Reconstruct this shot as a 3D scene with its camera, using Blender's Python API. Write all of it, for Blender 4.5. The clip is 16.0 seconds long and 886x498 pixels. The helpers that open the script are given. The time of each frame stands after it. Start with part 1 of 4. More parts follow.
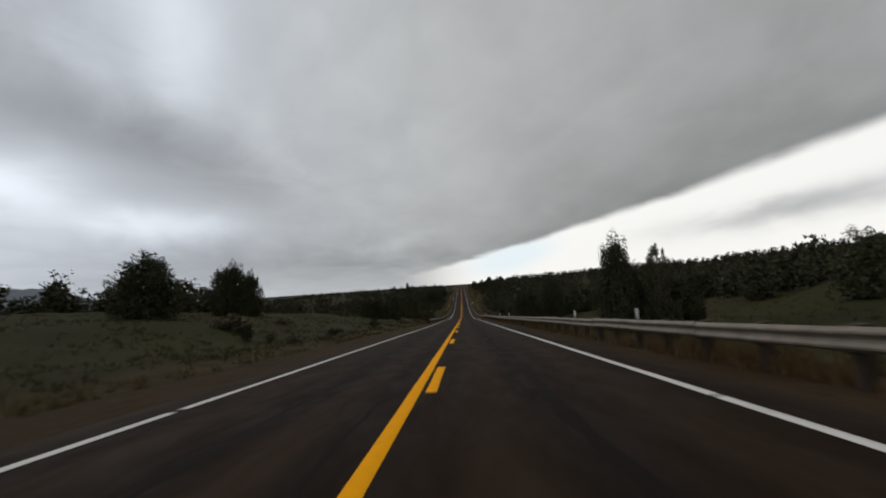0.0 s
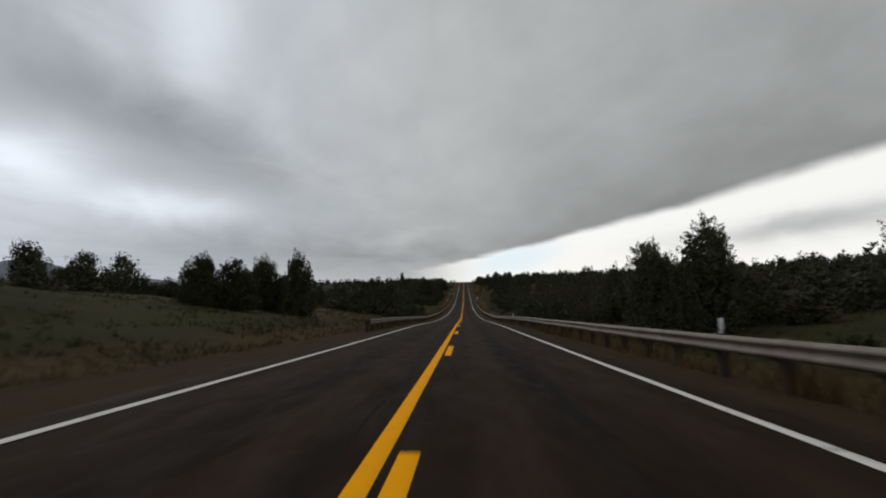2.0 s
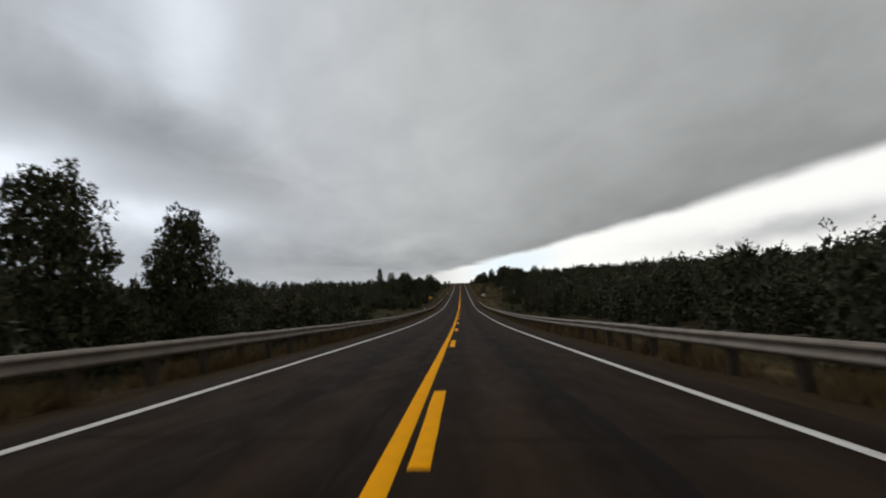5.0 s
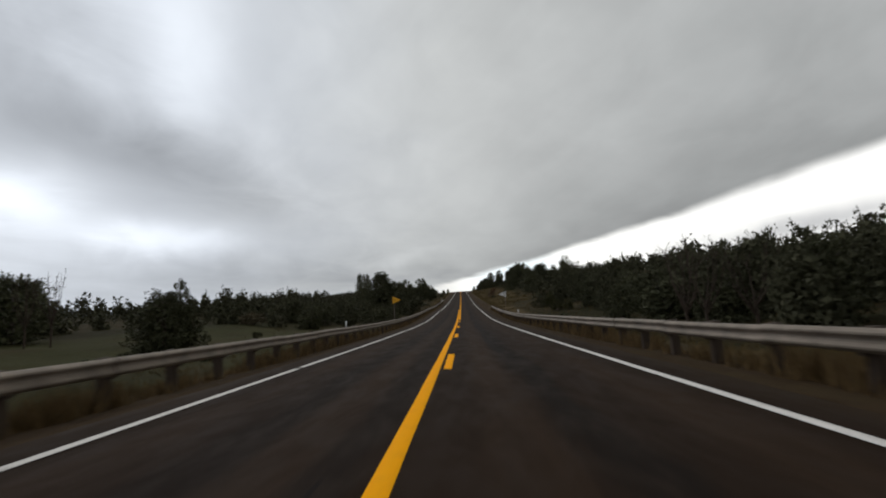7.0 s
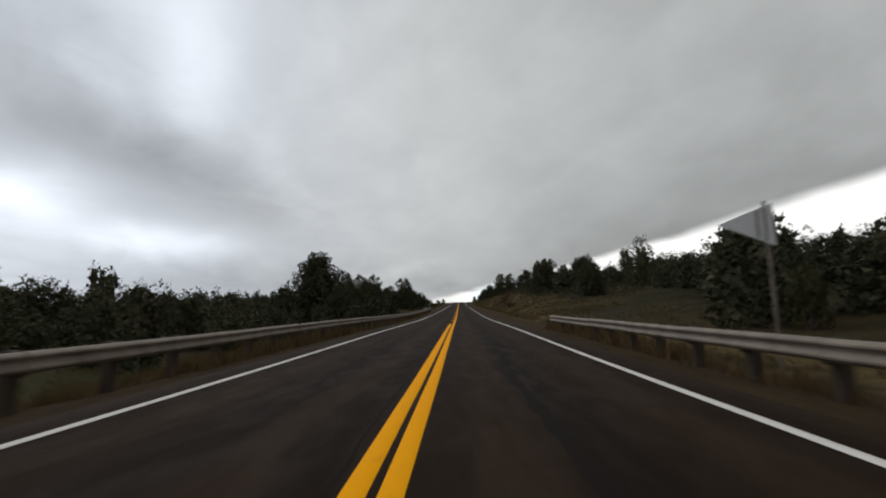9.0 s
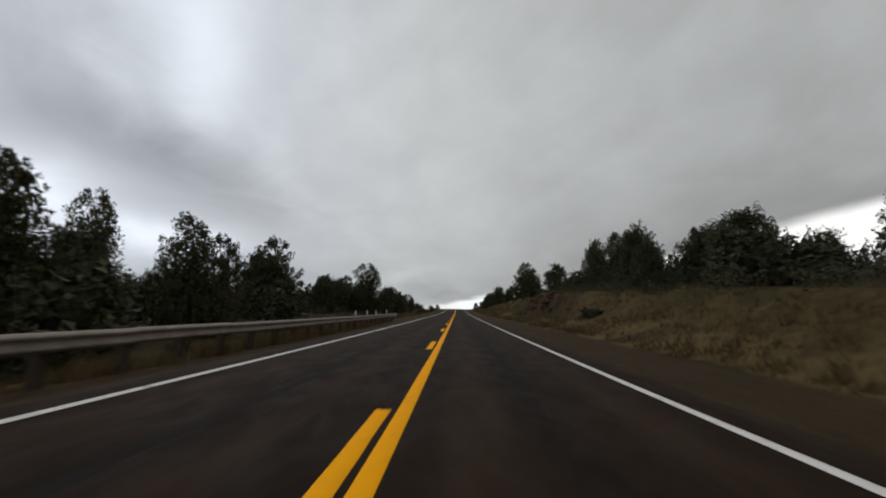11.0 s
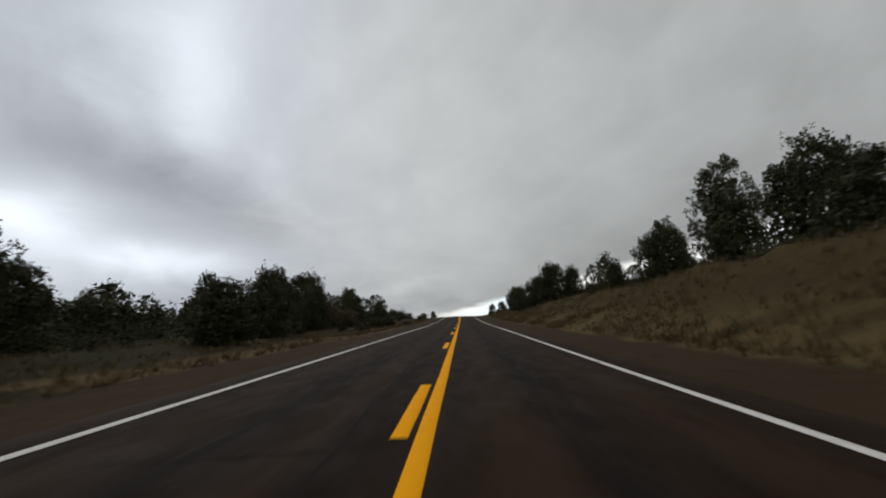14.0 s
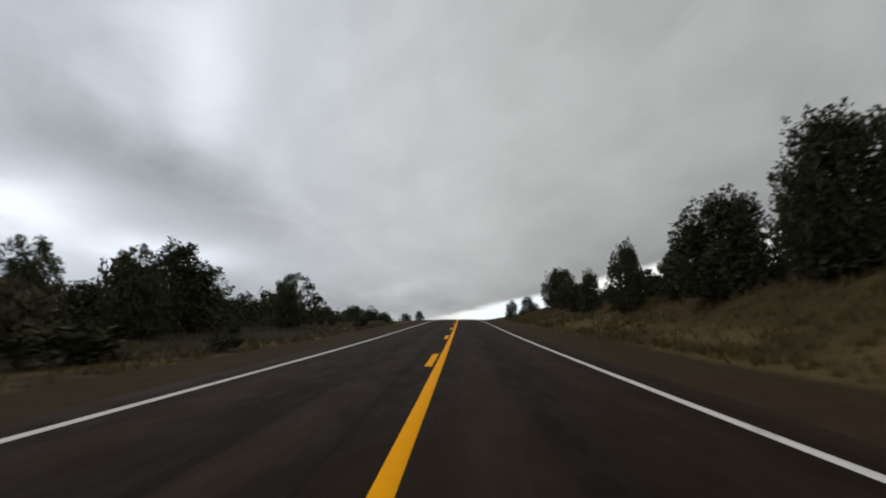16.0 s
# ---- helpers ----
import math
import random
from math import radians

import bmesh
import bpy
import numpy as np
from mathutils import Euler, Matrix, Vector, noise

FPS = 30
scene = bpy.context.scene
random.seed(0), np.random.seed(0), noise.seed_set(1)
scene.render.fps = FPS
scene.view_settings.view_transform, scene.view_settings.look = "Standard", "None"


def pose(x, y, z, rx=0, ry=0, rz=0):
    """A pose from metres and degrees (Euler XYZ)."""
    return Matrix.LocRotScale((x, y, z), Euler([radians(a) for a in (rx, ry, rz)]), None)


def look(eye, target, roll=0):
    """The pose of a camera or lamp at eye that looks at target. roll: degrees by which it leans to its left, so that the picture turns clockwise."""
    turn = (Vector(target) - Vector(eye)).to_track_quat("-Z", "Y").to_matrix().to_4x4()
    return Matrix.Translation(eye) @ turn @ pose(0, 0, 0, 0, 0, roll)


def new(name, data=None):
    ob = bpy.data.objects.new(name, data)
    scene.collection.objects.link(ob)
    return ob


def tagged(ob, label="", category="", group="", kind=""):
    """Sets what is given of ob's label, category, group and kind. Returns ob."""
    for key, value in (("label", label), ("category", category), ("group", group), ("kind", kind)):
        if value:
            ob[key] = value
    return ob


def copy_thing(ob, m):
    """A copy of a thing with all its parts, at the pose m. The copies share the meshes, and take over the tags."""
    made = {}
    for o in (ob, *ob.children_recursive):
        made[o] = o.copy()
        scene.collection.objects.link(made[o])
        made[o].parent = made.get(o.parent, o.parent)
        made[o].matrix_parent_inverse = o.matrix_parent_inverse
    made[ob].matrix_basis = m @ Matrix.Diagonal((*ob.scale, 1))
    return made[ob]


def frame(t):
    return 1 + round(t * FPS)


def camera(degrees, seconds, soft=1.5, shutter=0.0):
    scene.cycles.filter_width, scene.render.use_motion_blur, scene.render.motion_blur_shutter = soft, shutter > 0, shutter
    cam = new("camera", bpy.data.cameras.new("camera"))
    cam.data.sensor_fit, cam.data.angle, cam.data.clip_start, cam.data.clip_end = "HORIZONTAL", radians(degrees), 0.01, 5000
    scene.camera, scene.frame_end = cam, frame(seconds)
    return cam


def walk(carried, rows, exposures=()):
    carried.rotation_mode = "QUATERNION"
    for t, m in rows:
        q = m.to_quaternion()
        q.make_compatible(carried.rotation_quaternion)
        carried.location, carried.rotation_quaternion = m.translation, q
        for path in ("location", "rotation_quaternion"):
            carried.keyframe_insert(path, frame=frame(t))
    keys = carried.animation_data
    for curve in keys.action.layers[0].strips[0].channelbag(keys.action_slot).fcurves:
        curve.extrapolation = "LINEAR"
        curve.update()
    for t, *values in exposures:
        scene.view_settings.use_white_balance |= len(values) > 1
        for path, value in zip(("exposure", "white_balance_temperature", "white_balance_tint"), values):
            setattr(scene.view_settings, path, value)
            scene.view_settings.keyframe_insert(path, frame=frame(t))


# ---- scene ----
# ---- camera and its way along the road ----
cam = camera(86.1, 16.0, soft=2.0, shutter=0.18)
# seconds, x, y, z, tilt, lean, heading
PATH = [
    (0.0, 0.69, 0.0, 1.668, 94.2, 3.83, 2.2),
    (0.5, 0.699, 13.84, 0.734, 94.19, 0.42, 2.08),
    (1.0, 0.716, 27.79, -0.204, 93.84, -0.63, 2.31),
    (1.5, 0.675, 41.81, -1.158, 93.66, -0.15, 2.45),
    (2.0, 0.579, 55.57, -2.094, 93.87, 0.46, 2.55),
    (2.5, 0.46, 69.23, -3.001, 94.04, 4.15, 2.55),
    (3.0, 0.37, 82.93, -3.881, 94.26, 4.32, 2.46),
    (3.5, 0.354, 96.72, -4.764, 93.76, 3.76, 2.04),
    (4.0, 0.422, 110.49, -5.72, 93.8, 1.41, 1.94),
    (4.5, 0.443, 124.12, -6.693, 94.03, 1.34, 2.04),
    (5.0, 0.463, 137.75, -7.528, 94.73, 1.28, 2.15),
    (5.5, 0.484, 151.38, -8.232, 95.04, 1.22, 2.25),
    (6.0, 0.504, 165.01, -8.882, 95.25, 1.16, 2.35),
    (6.5, 0.525, 178.63, -9.439, 95.76, 1.09, 2.46),
    (7.0, 0.5, 192.36, -9.872, 96.27, 3.12, 2.28),
    (7.5, 0.506, 206.08, -10.24, 96.45, 1.88, 2.09),
    (8.0, 0.544, 219.78, -10.569, 96.5, 0.44, 2.21),
    (8.5, 0.561, 233.5, -10.824, 96.96, 0.75, 2.11),
    (9.0, 0.578, 247.21, -10.921, 97.87, 1.06, 2.0),
    (9.5, 0.595, 260.92, -10.794, 98.64, 1.38, 1.9),
    (10.0, 0.612, 274.63, -10.598, 98.52, 1.69, 1.8),
    (10.5, 0.629, 288.35, -10.45, 98.5, 2.0, 1.7),
    (11.0, 0.696, 301.79, -10.253, 98.77, -1.42, 1.65),
    (11.5, 0.728, 315.54, -9.95, 99.33, -0.68, 2.25),
    (12.0, 0.676, 329.28, -9.608, 99.49, -0.29, 2.3),
    (12.5, 0.617, 343.11, -9.249, 99.6, 0.91, 2.53),
    (13.0, 0.572, 356.92, -8.878, 99.51, -0.1, 2.5),
    (13.5, 0.51, 370.8, -8.502, 99.74, 1.24, 2.51),
    (14.0, 0.51, 384.6, -8.121, 99.79, 1.67, 2.29),
    (14.5, 0.523, 398.24, -7.716, 99.97, 2.05, 2.08),
    (15.0, 0.54, 411.78, -7.289, 99.97, 2.16, 2.36),
    (15.5, 0.58, 425.5, -6.866, 99.91, 0.51, 2.07),
    (16.0, 0.638, 439.25, -6.437, 100.04, -0.02, 2.18),
]
walk(cam, [(r[0], pose(*r[1:])) for r in PATH], exposures=[(0.0, 0.0), (4.2, 0.0), (6.3, 0.28), (8.2, 0.28), (10.5, 0.2), (16.0, 0.2)])

# ---- sky, sun ----
world = bpy.data.worlds.new("overcast_sky")
scene.world = world
world.use_nodes = True


class Net:
    """Small helper round a node tree."""

    def __init__(self, tree):
        self.t = tree
        self.t.nodes.clear()

    def node(self, kind):
        return self.t.nodes.new(kind)

    def put(self, socket, value):
        if isinstance(value, bpy.types.NodeSocket):
            self.t.links.new(value, socket)
        elif value is not None:
            socket.default_value = value

    def math(self, op, a, b=None, c=None, clamp=False):
        n = self.node("ShaderNodeMath")
        n.operation, n.use_clamp = op, clamp
        for s, v in zip(n.inputs, (a, b, c)):
            self.put(s, v)
        return n.outputs[0]

    def add(self, a, b):
        return self.math("ADD", a, b)

    def mul(self, a, b):
        return self.math("MULTIPLY", a, b)

    def sub(self, a, b):
        return self.math("SUBTRACT", a, b)

    def step(self, v, lo, hi, a=0.0, b=1.0):
        n = self.node("ShaderNodeMapRange")
        n.interpolation_type = "SMOOTHSTEP"
        for s, q in zip(n.inputs, (v, lo, hi, a, b)):
            self.put(s, q)
        return n.outputs[0]

    def mix(self, f, a, b, blend="MIX"):
        n = self.node("ShaderNodeMix")
        n.data_type, n.blend_type = "RGBA", blend
        self.put(n.inputs[0], f)
        self.put(n.inputs[6], (*a, 1) if isinstance(a, tuple) and len(a) == 3 else a)
        self.put(n.inputs[7], (*b, 1) if isinstance(b, tuple) and len(b) == 3 else b)
        return n.outputs[2]

    def noise(self, vec, scale, detail=4.0, rough=0.55, distort=0.0):
        n = self.node("ShaderNodeTexNoise")
        self.put(n.inputs["Vector"], vec)
        self.put(n.inputs["Scale"], scale)
        self.put(n.inputs["Detail"], detail)
        self.put(n.inputs["Roughness"], rough)
        self.put(n.inputs["Distortion"], distort)
        return n.outputs["Fac"]

    def scaled(self, vec, s):
        n = self.node("ShaderNodeVectorMath")
        n.operation = "MULTIPLY"
        self.put(n.inputs[0], vec)
        n.inputs[1].default_value = s
        return n.outputs[0]

    def xyz(self, vec):
        n = self.node("ShaderNodeSeparateXYZ")
        self.put(n.inputs[0], vec)
        return n.outputs

    def blob(self, u, v, cu, cv, long, short, turn=0.0):
        """A soft bell round (cu, cv), turned by some degrees."""
        c, s = math.cos(radians(turn)), math.sin(radians(turn))
        du, dv = self.sub(u, cu), self.sub(v, cv)
        a = self.mul(self.add(self.mul(du, c), self.mul(dv, s)), 1 / long)
        b = self.mul(self.sub(self.mul(dv, c), self.mul(du, s)), 1 / short)
        return self.math("EXPONENT", self.mul(self.add(self.mul(a, a), self.mul(b, b)), -1.0))


w = Net(world.node_tree)
ray = w.node("ShaderNodeTexCoord").outputs["Generated"]
dx, dy, dz = w.xyz(ray)
DEG = 180 / math.pi
az = w.mul(w.math("ARCTAN2", dx, dy), DEG)
el = w.mul(w.math("ARCSINE", dz), DEG)
# cloud deck seen in perspective
low = w.math("MAXIMUM", w.add(dz, 0.16), 0.05)
deck = w.node("ShaderNodeCombineXYZ")
w.put(deck.inputs[0], w.math("DIVIDE", dx, low))
w.put(deck.inputs[1], w.mul(w.math("DIVIDE", dy, low), 0.8))
big = w.noise(deck.outputs[0], 0.62, 5.0, 0.5, 0.35)
fine = w.noise(deck.outputs[0], 2.3, 6.0, 0.55, 0.5)
flat = w.node("ShaderNodeCombineXYZ")
w.put(flat.inputs[0], w.mul(az, 0.11))
w.put(flat.inputs[1], w.mul(el, 0.11))
streak = w.noise(flat.outputs[0], 1.0, 4.0, 0.5, 0.5)
wob = w.mul(w.sub(streak, 0.5), 3.6)
ela, aza = w.add(el, wob), w.add(az, w.mul(w.sub(fine, 0.5), 9.0))
lum = w.step(aza, -45.0, 38.0, 0.59, 0.385)
lum = w.add(lum, w.mul(w.sub(big, 0.5), 0.26))
lum = w.add(lum, w.mul(w.sub(fine, 0.5), w.step(az, -50.0, 10.0, 0.20, 0.10)))
# long faint bands drawn out from the right-hand horizon
across = w.node("ShaderNodeCombineXYZ")
w.put(across.inputs[0], w.mul(w.sub(el, w.mul(az, 0.62)), 0.085))
w.put(across.inputs[1], w.mul(w.add(az, w.mul(el, 0.62)), 0.016))
bands = w.noise(across.outputs[0], 1.0, 5.0, 0.5, 0.3)
lum = w.add(lum, w.mul(w.sub(bands, 0.5), w.step(az, -25.0, 15.0, 0.04, 0.15)))
lum = w.add(lum, w.mul(w.blob(aza, ela, -31.0, 27.0, 4.6, 10.0), 0.20))
lum = w.add(lum, w.mul(w.sub(streak, 0.5), w.step(az, -20.0, 20.0, 0.15, 0.09)))
lum = w.sub(lum, w.mul(w.mul(w.step(aza, -36.0, -46.0), w.step(ela, 15.0, 24.0)), 0.13))
lum = w.sub(lum, w.mul(w.blob(aza, ela, -32.0, 16.0, 11.5, 4.8, -19.0), 0.27))
lum = w.sub(lum, w.mul(w.blob(aza, ela, -46.0, 17.5, 9.0, 3.0, 0.0), 0.12))
lum = w.add(lum, w.mul(w.blob(aza, ela, -33.0, 8.2, 8.0, 1.7, -3.0), 0.29))
lum = w.add(lum, w.mul(w.blob(aza, ela, -44.0, 11.4, 4.0, 2.6, 0.0), 0.28))
lum = w.sub(lum, w.mul(w.blob(aza, ela, -24.0, 3.4, 19.0, 2.6, 0.0), 0.15))
lum = w.sub(lum, w.mul(w.blob(aza, ela, -13.0, 6.0, 11.0, 5.0, 0.0), 0.07))
lum = w.add(lum, w.mul(w.blob(aza, ela, -7.0, 5.6, 6.0, 0.9, 6.0), 0.07))
# the deck's lower rim over the clear strip along the horizon
rim = w.add(w.mul(az, 0.232), w.add(2.7, w.add(w.mul(wob, 0.16), w.mul(w.sub(fine, 0.5), 1.0))))
over = w.sub(el, rim)
lum = w.sub(lum, w.mul(w.math("EXPONENT", w.mul(w.math("MAXIMUM", over, 0.0), -0.13)), w.step(az, -12.0, 20.0, 0.02, 0.11)))
lum = w.math("MAXIMUM", lum, 0.13)
tone = w.node("ShaderNodeCombineXYZ")
cool = w.step(w.add(aza, w.mul(w.sub(big, 0.5), 40.0)), -38.0, 6.0, 1.0, 0.0)
w.put(tone.inputs[0], w.mul(lum, w.sub(0.970, w.mul(cool, 0.030))))
w.put(tone.inputs[1], w.mul(lum, w.add(1.0, w.mul(cool, 0.0))))
w.put(tone.inputs[2], w.mul(lum, w.add(1.003, w.mul(cool, 0.085))))
sky = w.node("ShaderNodeTexSky")
sky.sky_type, sky.sun_disc = "NISHITA", False
sky.sun_elevation, sky.sun_rotation = radians(45), radians(-35)
gapcol = w.mix(w.step(w.blob(az, el, 6.0, 2.6, 7.0, 2.2, 12.0), 0.2, 1.0), (0.97, 0.96, 0.93), (0.80, 0.90, 0.95))
gapcol = w.mix(w.mul(w.blob(aza, ela, 36.0, 5.4, 11.0, 1.3, 7.0), 0.85), gapcol, (0.42, 0.42, 0.43))
gapcol = w.mix(0.06, gapcol, w.scaled(sky.outputs[0], (0.1, 0.1, 0.1)))
inside = w.mul(w.step(w.math("DIVIDE", over, w.step(az, 0.0, 40.0, 1.0, 2.4)), 0.12, -0.55), w.mul(w.step(az, -9.0, 3.0), w.step(az, 120.0, 70.0)))
col = w.mix(inside, tone.outputs[0], gapcol)
back = w.node("ShaderNodeBackground")
w.put(back.inputs[0], col)
back.inputs[1].default_value = 1.0
w.put(w.node("ShaderNodeOutputWorld").inputs[0], back.outputs[0])

sun = new("sun", bpy.data.lights.new("sun", "SUN"))
sun.data.energy, sun.data.angle, sun.data.color = 0.5, radians(25), (1.0, 0.97, 0.92)
sun.matrix_world = look((-35, 50, 60), (0, 0, 0))


# ---- materials ----
def material(name):
    m = bpy.data.materials.new(name)
    m.use_nodes = True
    n = Net(m.node_tree)
    b = n.node("ShaderNodeBsdfPrincipled")
    n.put(n.node("ShaderNodeOutputMaterial").inputs[0], b.outputs[0])
    return m, n, b


def bump(n, b, height, strength=0.4, distance=0.02):
    u = n.node("ShaderNodeBump")
    u.inputs["Strength"].default_value, u.inputs["Distance"].default_value = strength, distance
    n.put(u.inputs["Height"], height)
    n.put(b.inputs["Normal"], u.outputs[0])


def place(n):
    return n.node("ShaderNodeNewGeometry").outputs["Position"]


def asphalt():
    m, n, b = material("worn_asphalt")
    p = place(n)
    x = n.xyz(p)[0]
    grain, patch = n.noise(p, 55.0, 3.0, 0.7), n.noise(n.scaled(p, (0.9, 0.16, 0.5)), 1.0, 5.0, 0.6)
    blot = n.noise(n.scaled(p, (1.6, 0.5, 1.0)), 1.7, 5.0, 0.65, 0.4)
    col = n.mix(patch, (0.0096, 0.0051, 0.0026), (0.0192, 0.0103, 0.0054))
    col = n.mix(n.step(blot, 0.56, 0.74, 0.0, 0.55), col, (0.0092, 0.0057, 0.0037))
    # oil-dark middle of each lane, a dark strip by the centre line and paler wheel tracks
    smear = n.noise(n.scaled(p, (1.3, 0.22, 1.0)), 1.0, 5.0, 0.65, 0.6)
    for c in (0.95, 2.85, -1.05, -2.85):
        d = n.math("ABSOLUTE", n.sub(x, c))
        col = n.mix(n.mul(n.step(d, 0.55, 0.12, 0.0, 0.5), n.step(smear, 0.35, 0.6, 0.3, 1.0)), col, (0.0380, 0.0222, 0.0125))
    for c, wd, f in ((1.66, 0.40, 0.92), (-1.75, 0.45, 0.7), (-0.55, 0.32, 0.65)):
        d = n.math("ABSOLUTE", n.sub(n.add(x, n.mul(n.sub(smear, 0.5), 1.1)), c))
        col = n.mix(n.mul(n.step(d, wd, 0.1), n.mul(f, n.step(blot, 0.30, 0.58, 0.35, 1.0))), col, (0.0062, 0.0044, 0.0035))
    col = n.mix(n.step(grain, 0.35, 0.75, 0.0, 0.35), col, (0.0355, 0.0198, 0.0108))
    # grit washed over the outer rim
    rim = n.add(n.math("ABSOLUTE", x), n.mul(n.sub(smear, 0.5), 1.3))
    col = n.mix(n.mul(n.step(rim, 3.85, 4.5, 0.0, 0.85), n.step(grain, 0.3, 0.6, 0.6, 1.0)), col, n.mix(blot, (0.0215, 0.0135, 0.0075), (0.0440, 0.0285, 0.0158)))
    n.put(b.inputs["Base Color"], col)
    n.put(b.inputs["Roughness"], n.step(blot, 0.3, 0.7, 0.78, 0.95))
    b.inputs["Specular IOR Level"].default_value = 0.06
    bump(n, b, grain, 0.35, 0.01)
    return m


def paint(name, colour, worn):
    m, n, b = material(name)
    p = place(n)
    wear = n.add(n.noise(p, 6.0, 6.0, 0.7), n.mul(n.noise(p, 60.0, 2.0), 0.25))
    n.put(b.inputs["Base Color"], n.mix(n.step(wear, 0.62, 0.9, 0.0, worn), colour, (0.09, 0.075, 0.06)))
    b.inputs["Roughness"].default_value = 0.8
    b.inputs["Specular IOR Level"].default_value = 0.03
    bump(n, b, wear, 0.2, 0.003)
    return m


def earth():
    m, n, b = material("dry_grass_and_earth")
    g = n.node("ShaderNodeNewGeometry")
    p, up = g.outputs["Position"], n.xyz(g.outputs["Normal"])[2]
    x, y, z = n.xyz(p)
    far = n.math("ABSOLUTE", x)
    coarse, mid, small = n.noise(p, 0.05, 4.0, 0.55), n.noise(p, 0.35, 5.0, 0.6), n.noise(p, 4.5, 5.0, 0.7)
    tuft = n.noise(n.scaled(p, (1.0, 1.0, 0.3)), 14.0, 4.0, 0.7)
    col = n.mix(n.step(coarse, 0.40, 0.60), (0.0245, 0.0220, 0.0100), (0.0500, 0.0370, 0.0178))
    col = n.mix(n.step(mid, 0.46, 0.62, 0.0, 0.75), col, (0.0190, 0.0215, 0.0085))
    col = n.mix(n.step(small, 0.5, 0.72, 0.0, 0.55), col, (0.0607, 0.0422, 0.0224))
    col = n.mix(n.step(tuft, 0.45, 0.68, 0.0, 0.6), col, (0.0145, 0.0112, 0.0059))
    # greener grass in the open fields
    field = n.mul(n.step(y, 112.0, 88.0), n.step(far, 8.0, 12.0))
    field = n.add(field, n.mul(n.mul(n.step(y, 200.0, 218.0), n.step(y, 285.0, 262.0)), n.mul(n.step(x, -8.0, -12.0), n.step(n.add(x, n.mul(n.sub(coarse, 0.5), 40.0)), -60.0, -40.0))))
    col = n.mix(n.mul(field, n.step(n.noise(p, 0.13, 4.0, 0.6, 0.5), 0.36, 0.58, 0.25, 0.78)), col, n.mix(small, (0.026, 0.029, 0.010), (0.056, 0.055, 0.021)))
    # pale dead grass on the far side of the left-hand rail
    hay = n.mul(n.mul(n.step(y, 84.0, 104.0), n.step(y, 150.0, 136.0)), n.mul(n.step(x, -8.0, -11.0), n.step(n.add(x, n.mul(n.sub(coarse, 0.5), 40.0)), -52.0, -36.0)))
    col = n.mix(n.mul(hay, n.step(mid, 0.30, 0.6, 0.35, 0.85)), col, n.mix(small, (0.036, 0.027, 0.014), (0.085, 0.064, 0.036)))
    # bare reddish earth where it is steep
    bare = n.mul(n.step(up, 0.955, 0.86), n.step(mid, 0.44, 0.60))
    col = n.mix(n.mul(bare, 0.55), col, (0.0396, 0.0224, 0.0139))
    # tawny grass on the cutting's bank, mottled darker by noise
    bank = n.mul(n.step(x, 7.6, 9.0), n.mul(n.step(y, 285.0, 310.0), n.step(x, 18.0, 13.5)))
    clump = n.noise(n.scaled(p, (0.7, 1.0, 1.6)), 1.1, 5.0, 0.68, 0.8)
    tawny = n.mix(n.step(clump, 0.32, 0.68), (0.044, 0.0305, 0.0130), (0.112, 0.0765, 0.0305))
    tawny = n.mix(n.step(coarse, 0.42, 0.6, 0.0, 0.6), tawny, n.mix(small, (0.036, 0.0315, 0.0125), (0.070, 0.0580, 0.0240)))
    tawny = n.mix(n.step(tuft, 0.42, 0.66, 0.0, 0.35), tawny, (0.022, 0.0155, 0.007))
    # the dark broken crag where rock comes through
    crag = n.mul(n.mul(n.step(y, 342.0, 354.0), n.step(y, 384.0, 374.0)), n.mul(n.step(x, 9.6, 10.6), n.step(x, 15.0, 13.4)))
    tawny = n.mix(n.mul(crag, n.step(clump, 0.34, 0.5, 0.5, 0.95)), tawny, n.mix(n.step(mid, 0.4, 0.62), (0.016, 0.0092, 0.0050), (0.052, 0.0300, 0.0160)))
    col = n.mix(n.mul(bank, 0.85), col, tawny)
    # gravel shoulder beside the asphalt
    edge = n.add(far, n.add(n.mul(n.sub(mid, 0.5), 1.8), n.mul(n.sub(coarse, 0.5), 1.6)))
    pale = n.step(y, 95.0, 150.0)
    gravel = n.mix(n.add(n.mul(small, 0.6), n.mul(mid, 0.4)), (0.0205, 0.0130, 0.0070), (0.0690, 0.0450, 0.0240))
    gravel = n.mix(n.step(n.noise(n.scaled(p, (1.0, 0.35, 1.0)), 1.3, 5.0, 0.65, 0.6), 0.50, 0.68, 0.0, 0.65), gravel, n.mix(small, (0.0260, 0.0190, 0.0085), (0.0800, 0.0570, 0.0270)))
    gravel = n.mix(n.step(n.noise(n.scaled(p, (1.6, 0.5, 1.0)), 2.1, 4.0, 0.6), 0.55, 0.72, 0.0, 0.5), gravel, (0.0150, 0.0098, 0.0056))
    verge = n.mul(n.step(edge, 6.6, 7.4), n.step(edge, 10.5, 8.6))
    col = n.mix(n.mul(verge, n.step(mid, 0.36, 0.55, 0.0, 0.8)), col, n.mix(pale, n.mix(small, (0.0420, 0.0300, 0.0135), (0.1000, 0.0700, 0.0330)), n.mix(small, (0.0820, 0.0560, 0.0240), (0.1700, 0.1150, 0.0500))))
    col = n.mix(n.step(edge, 7.2, 6.3), col, gravel)
    n.put(b.inputs["Base Color"], col)
    b.inputs["Roughness"].default_value = 0.95
    b.inputs["Specular IOR Level"].default_value = 0.05
    bump(n, b, n.add(small, tuft), 0.7, 0.08)
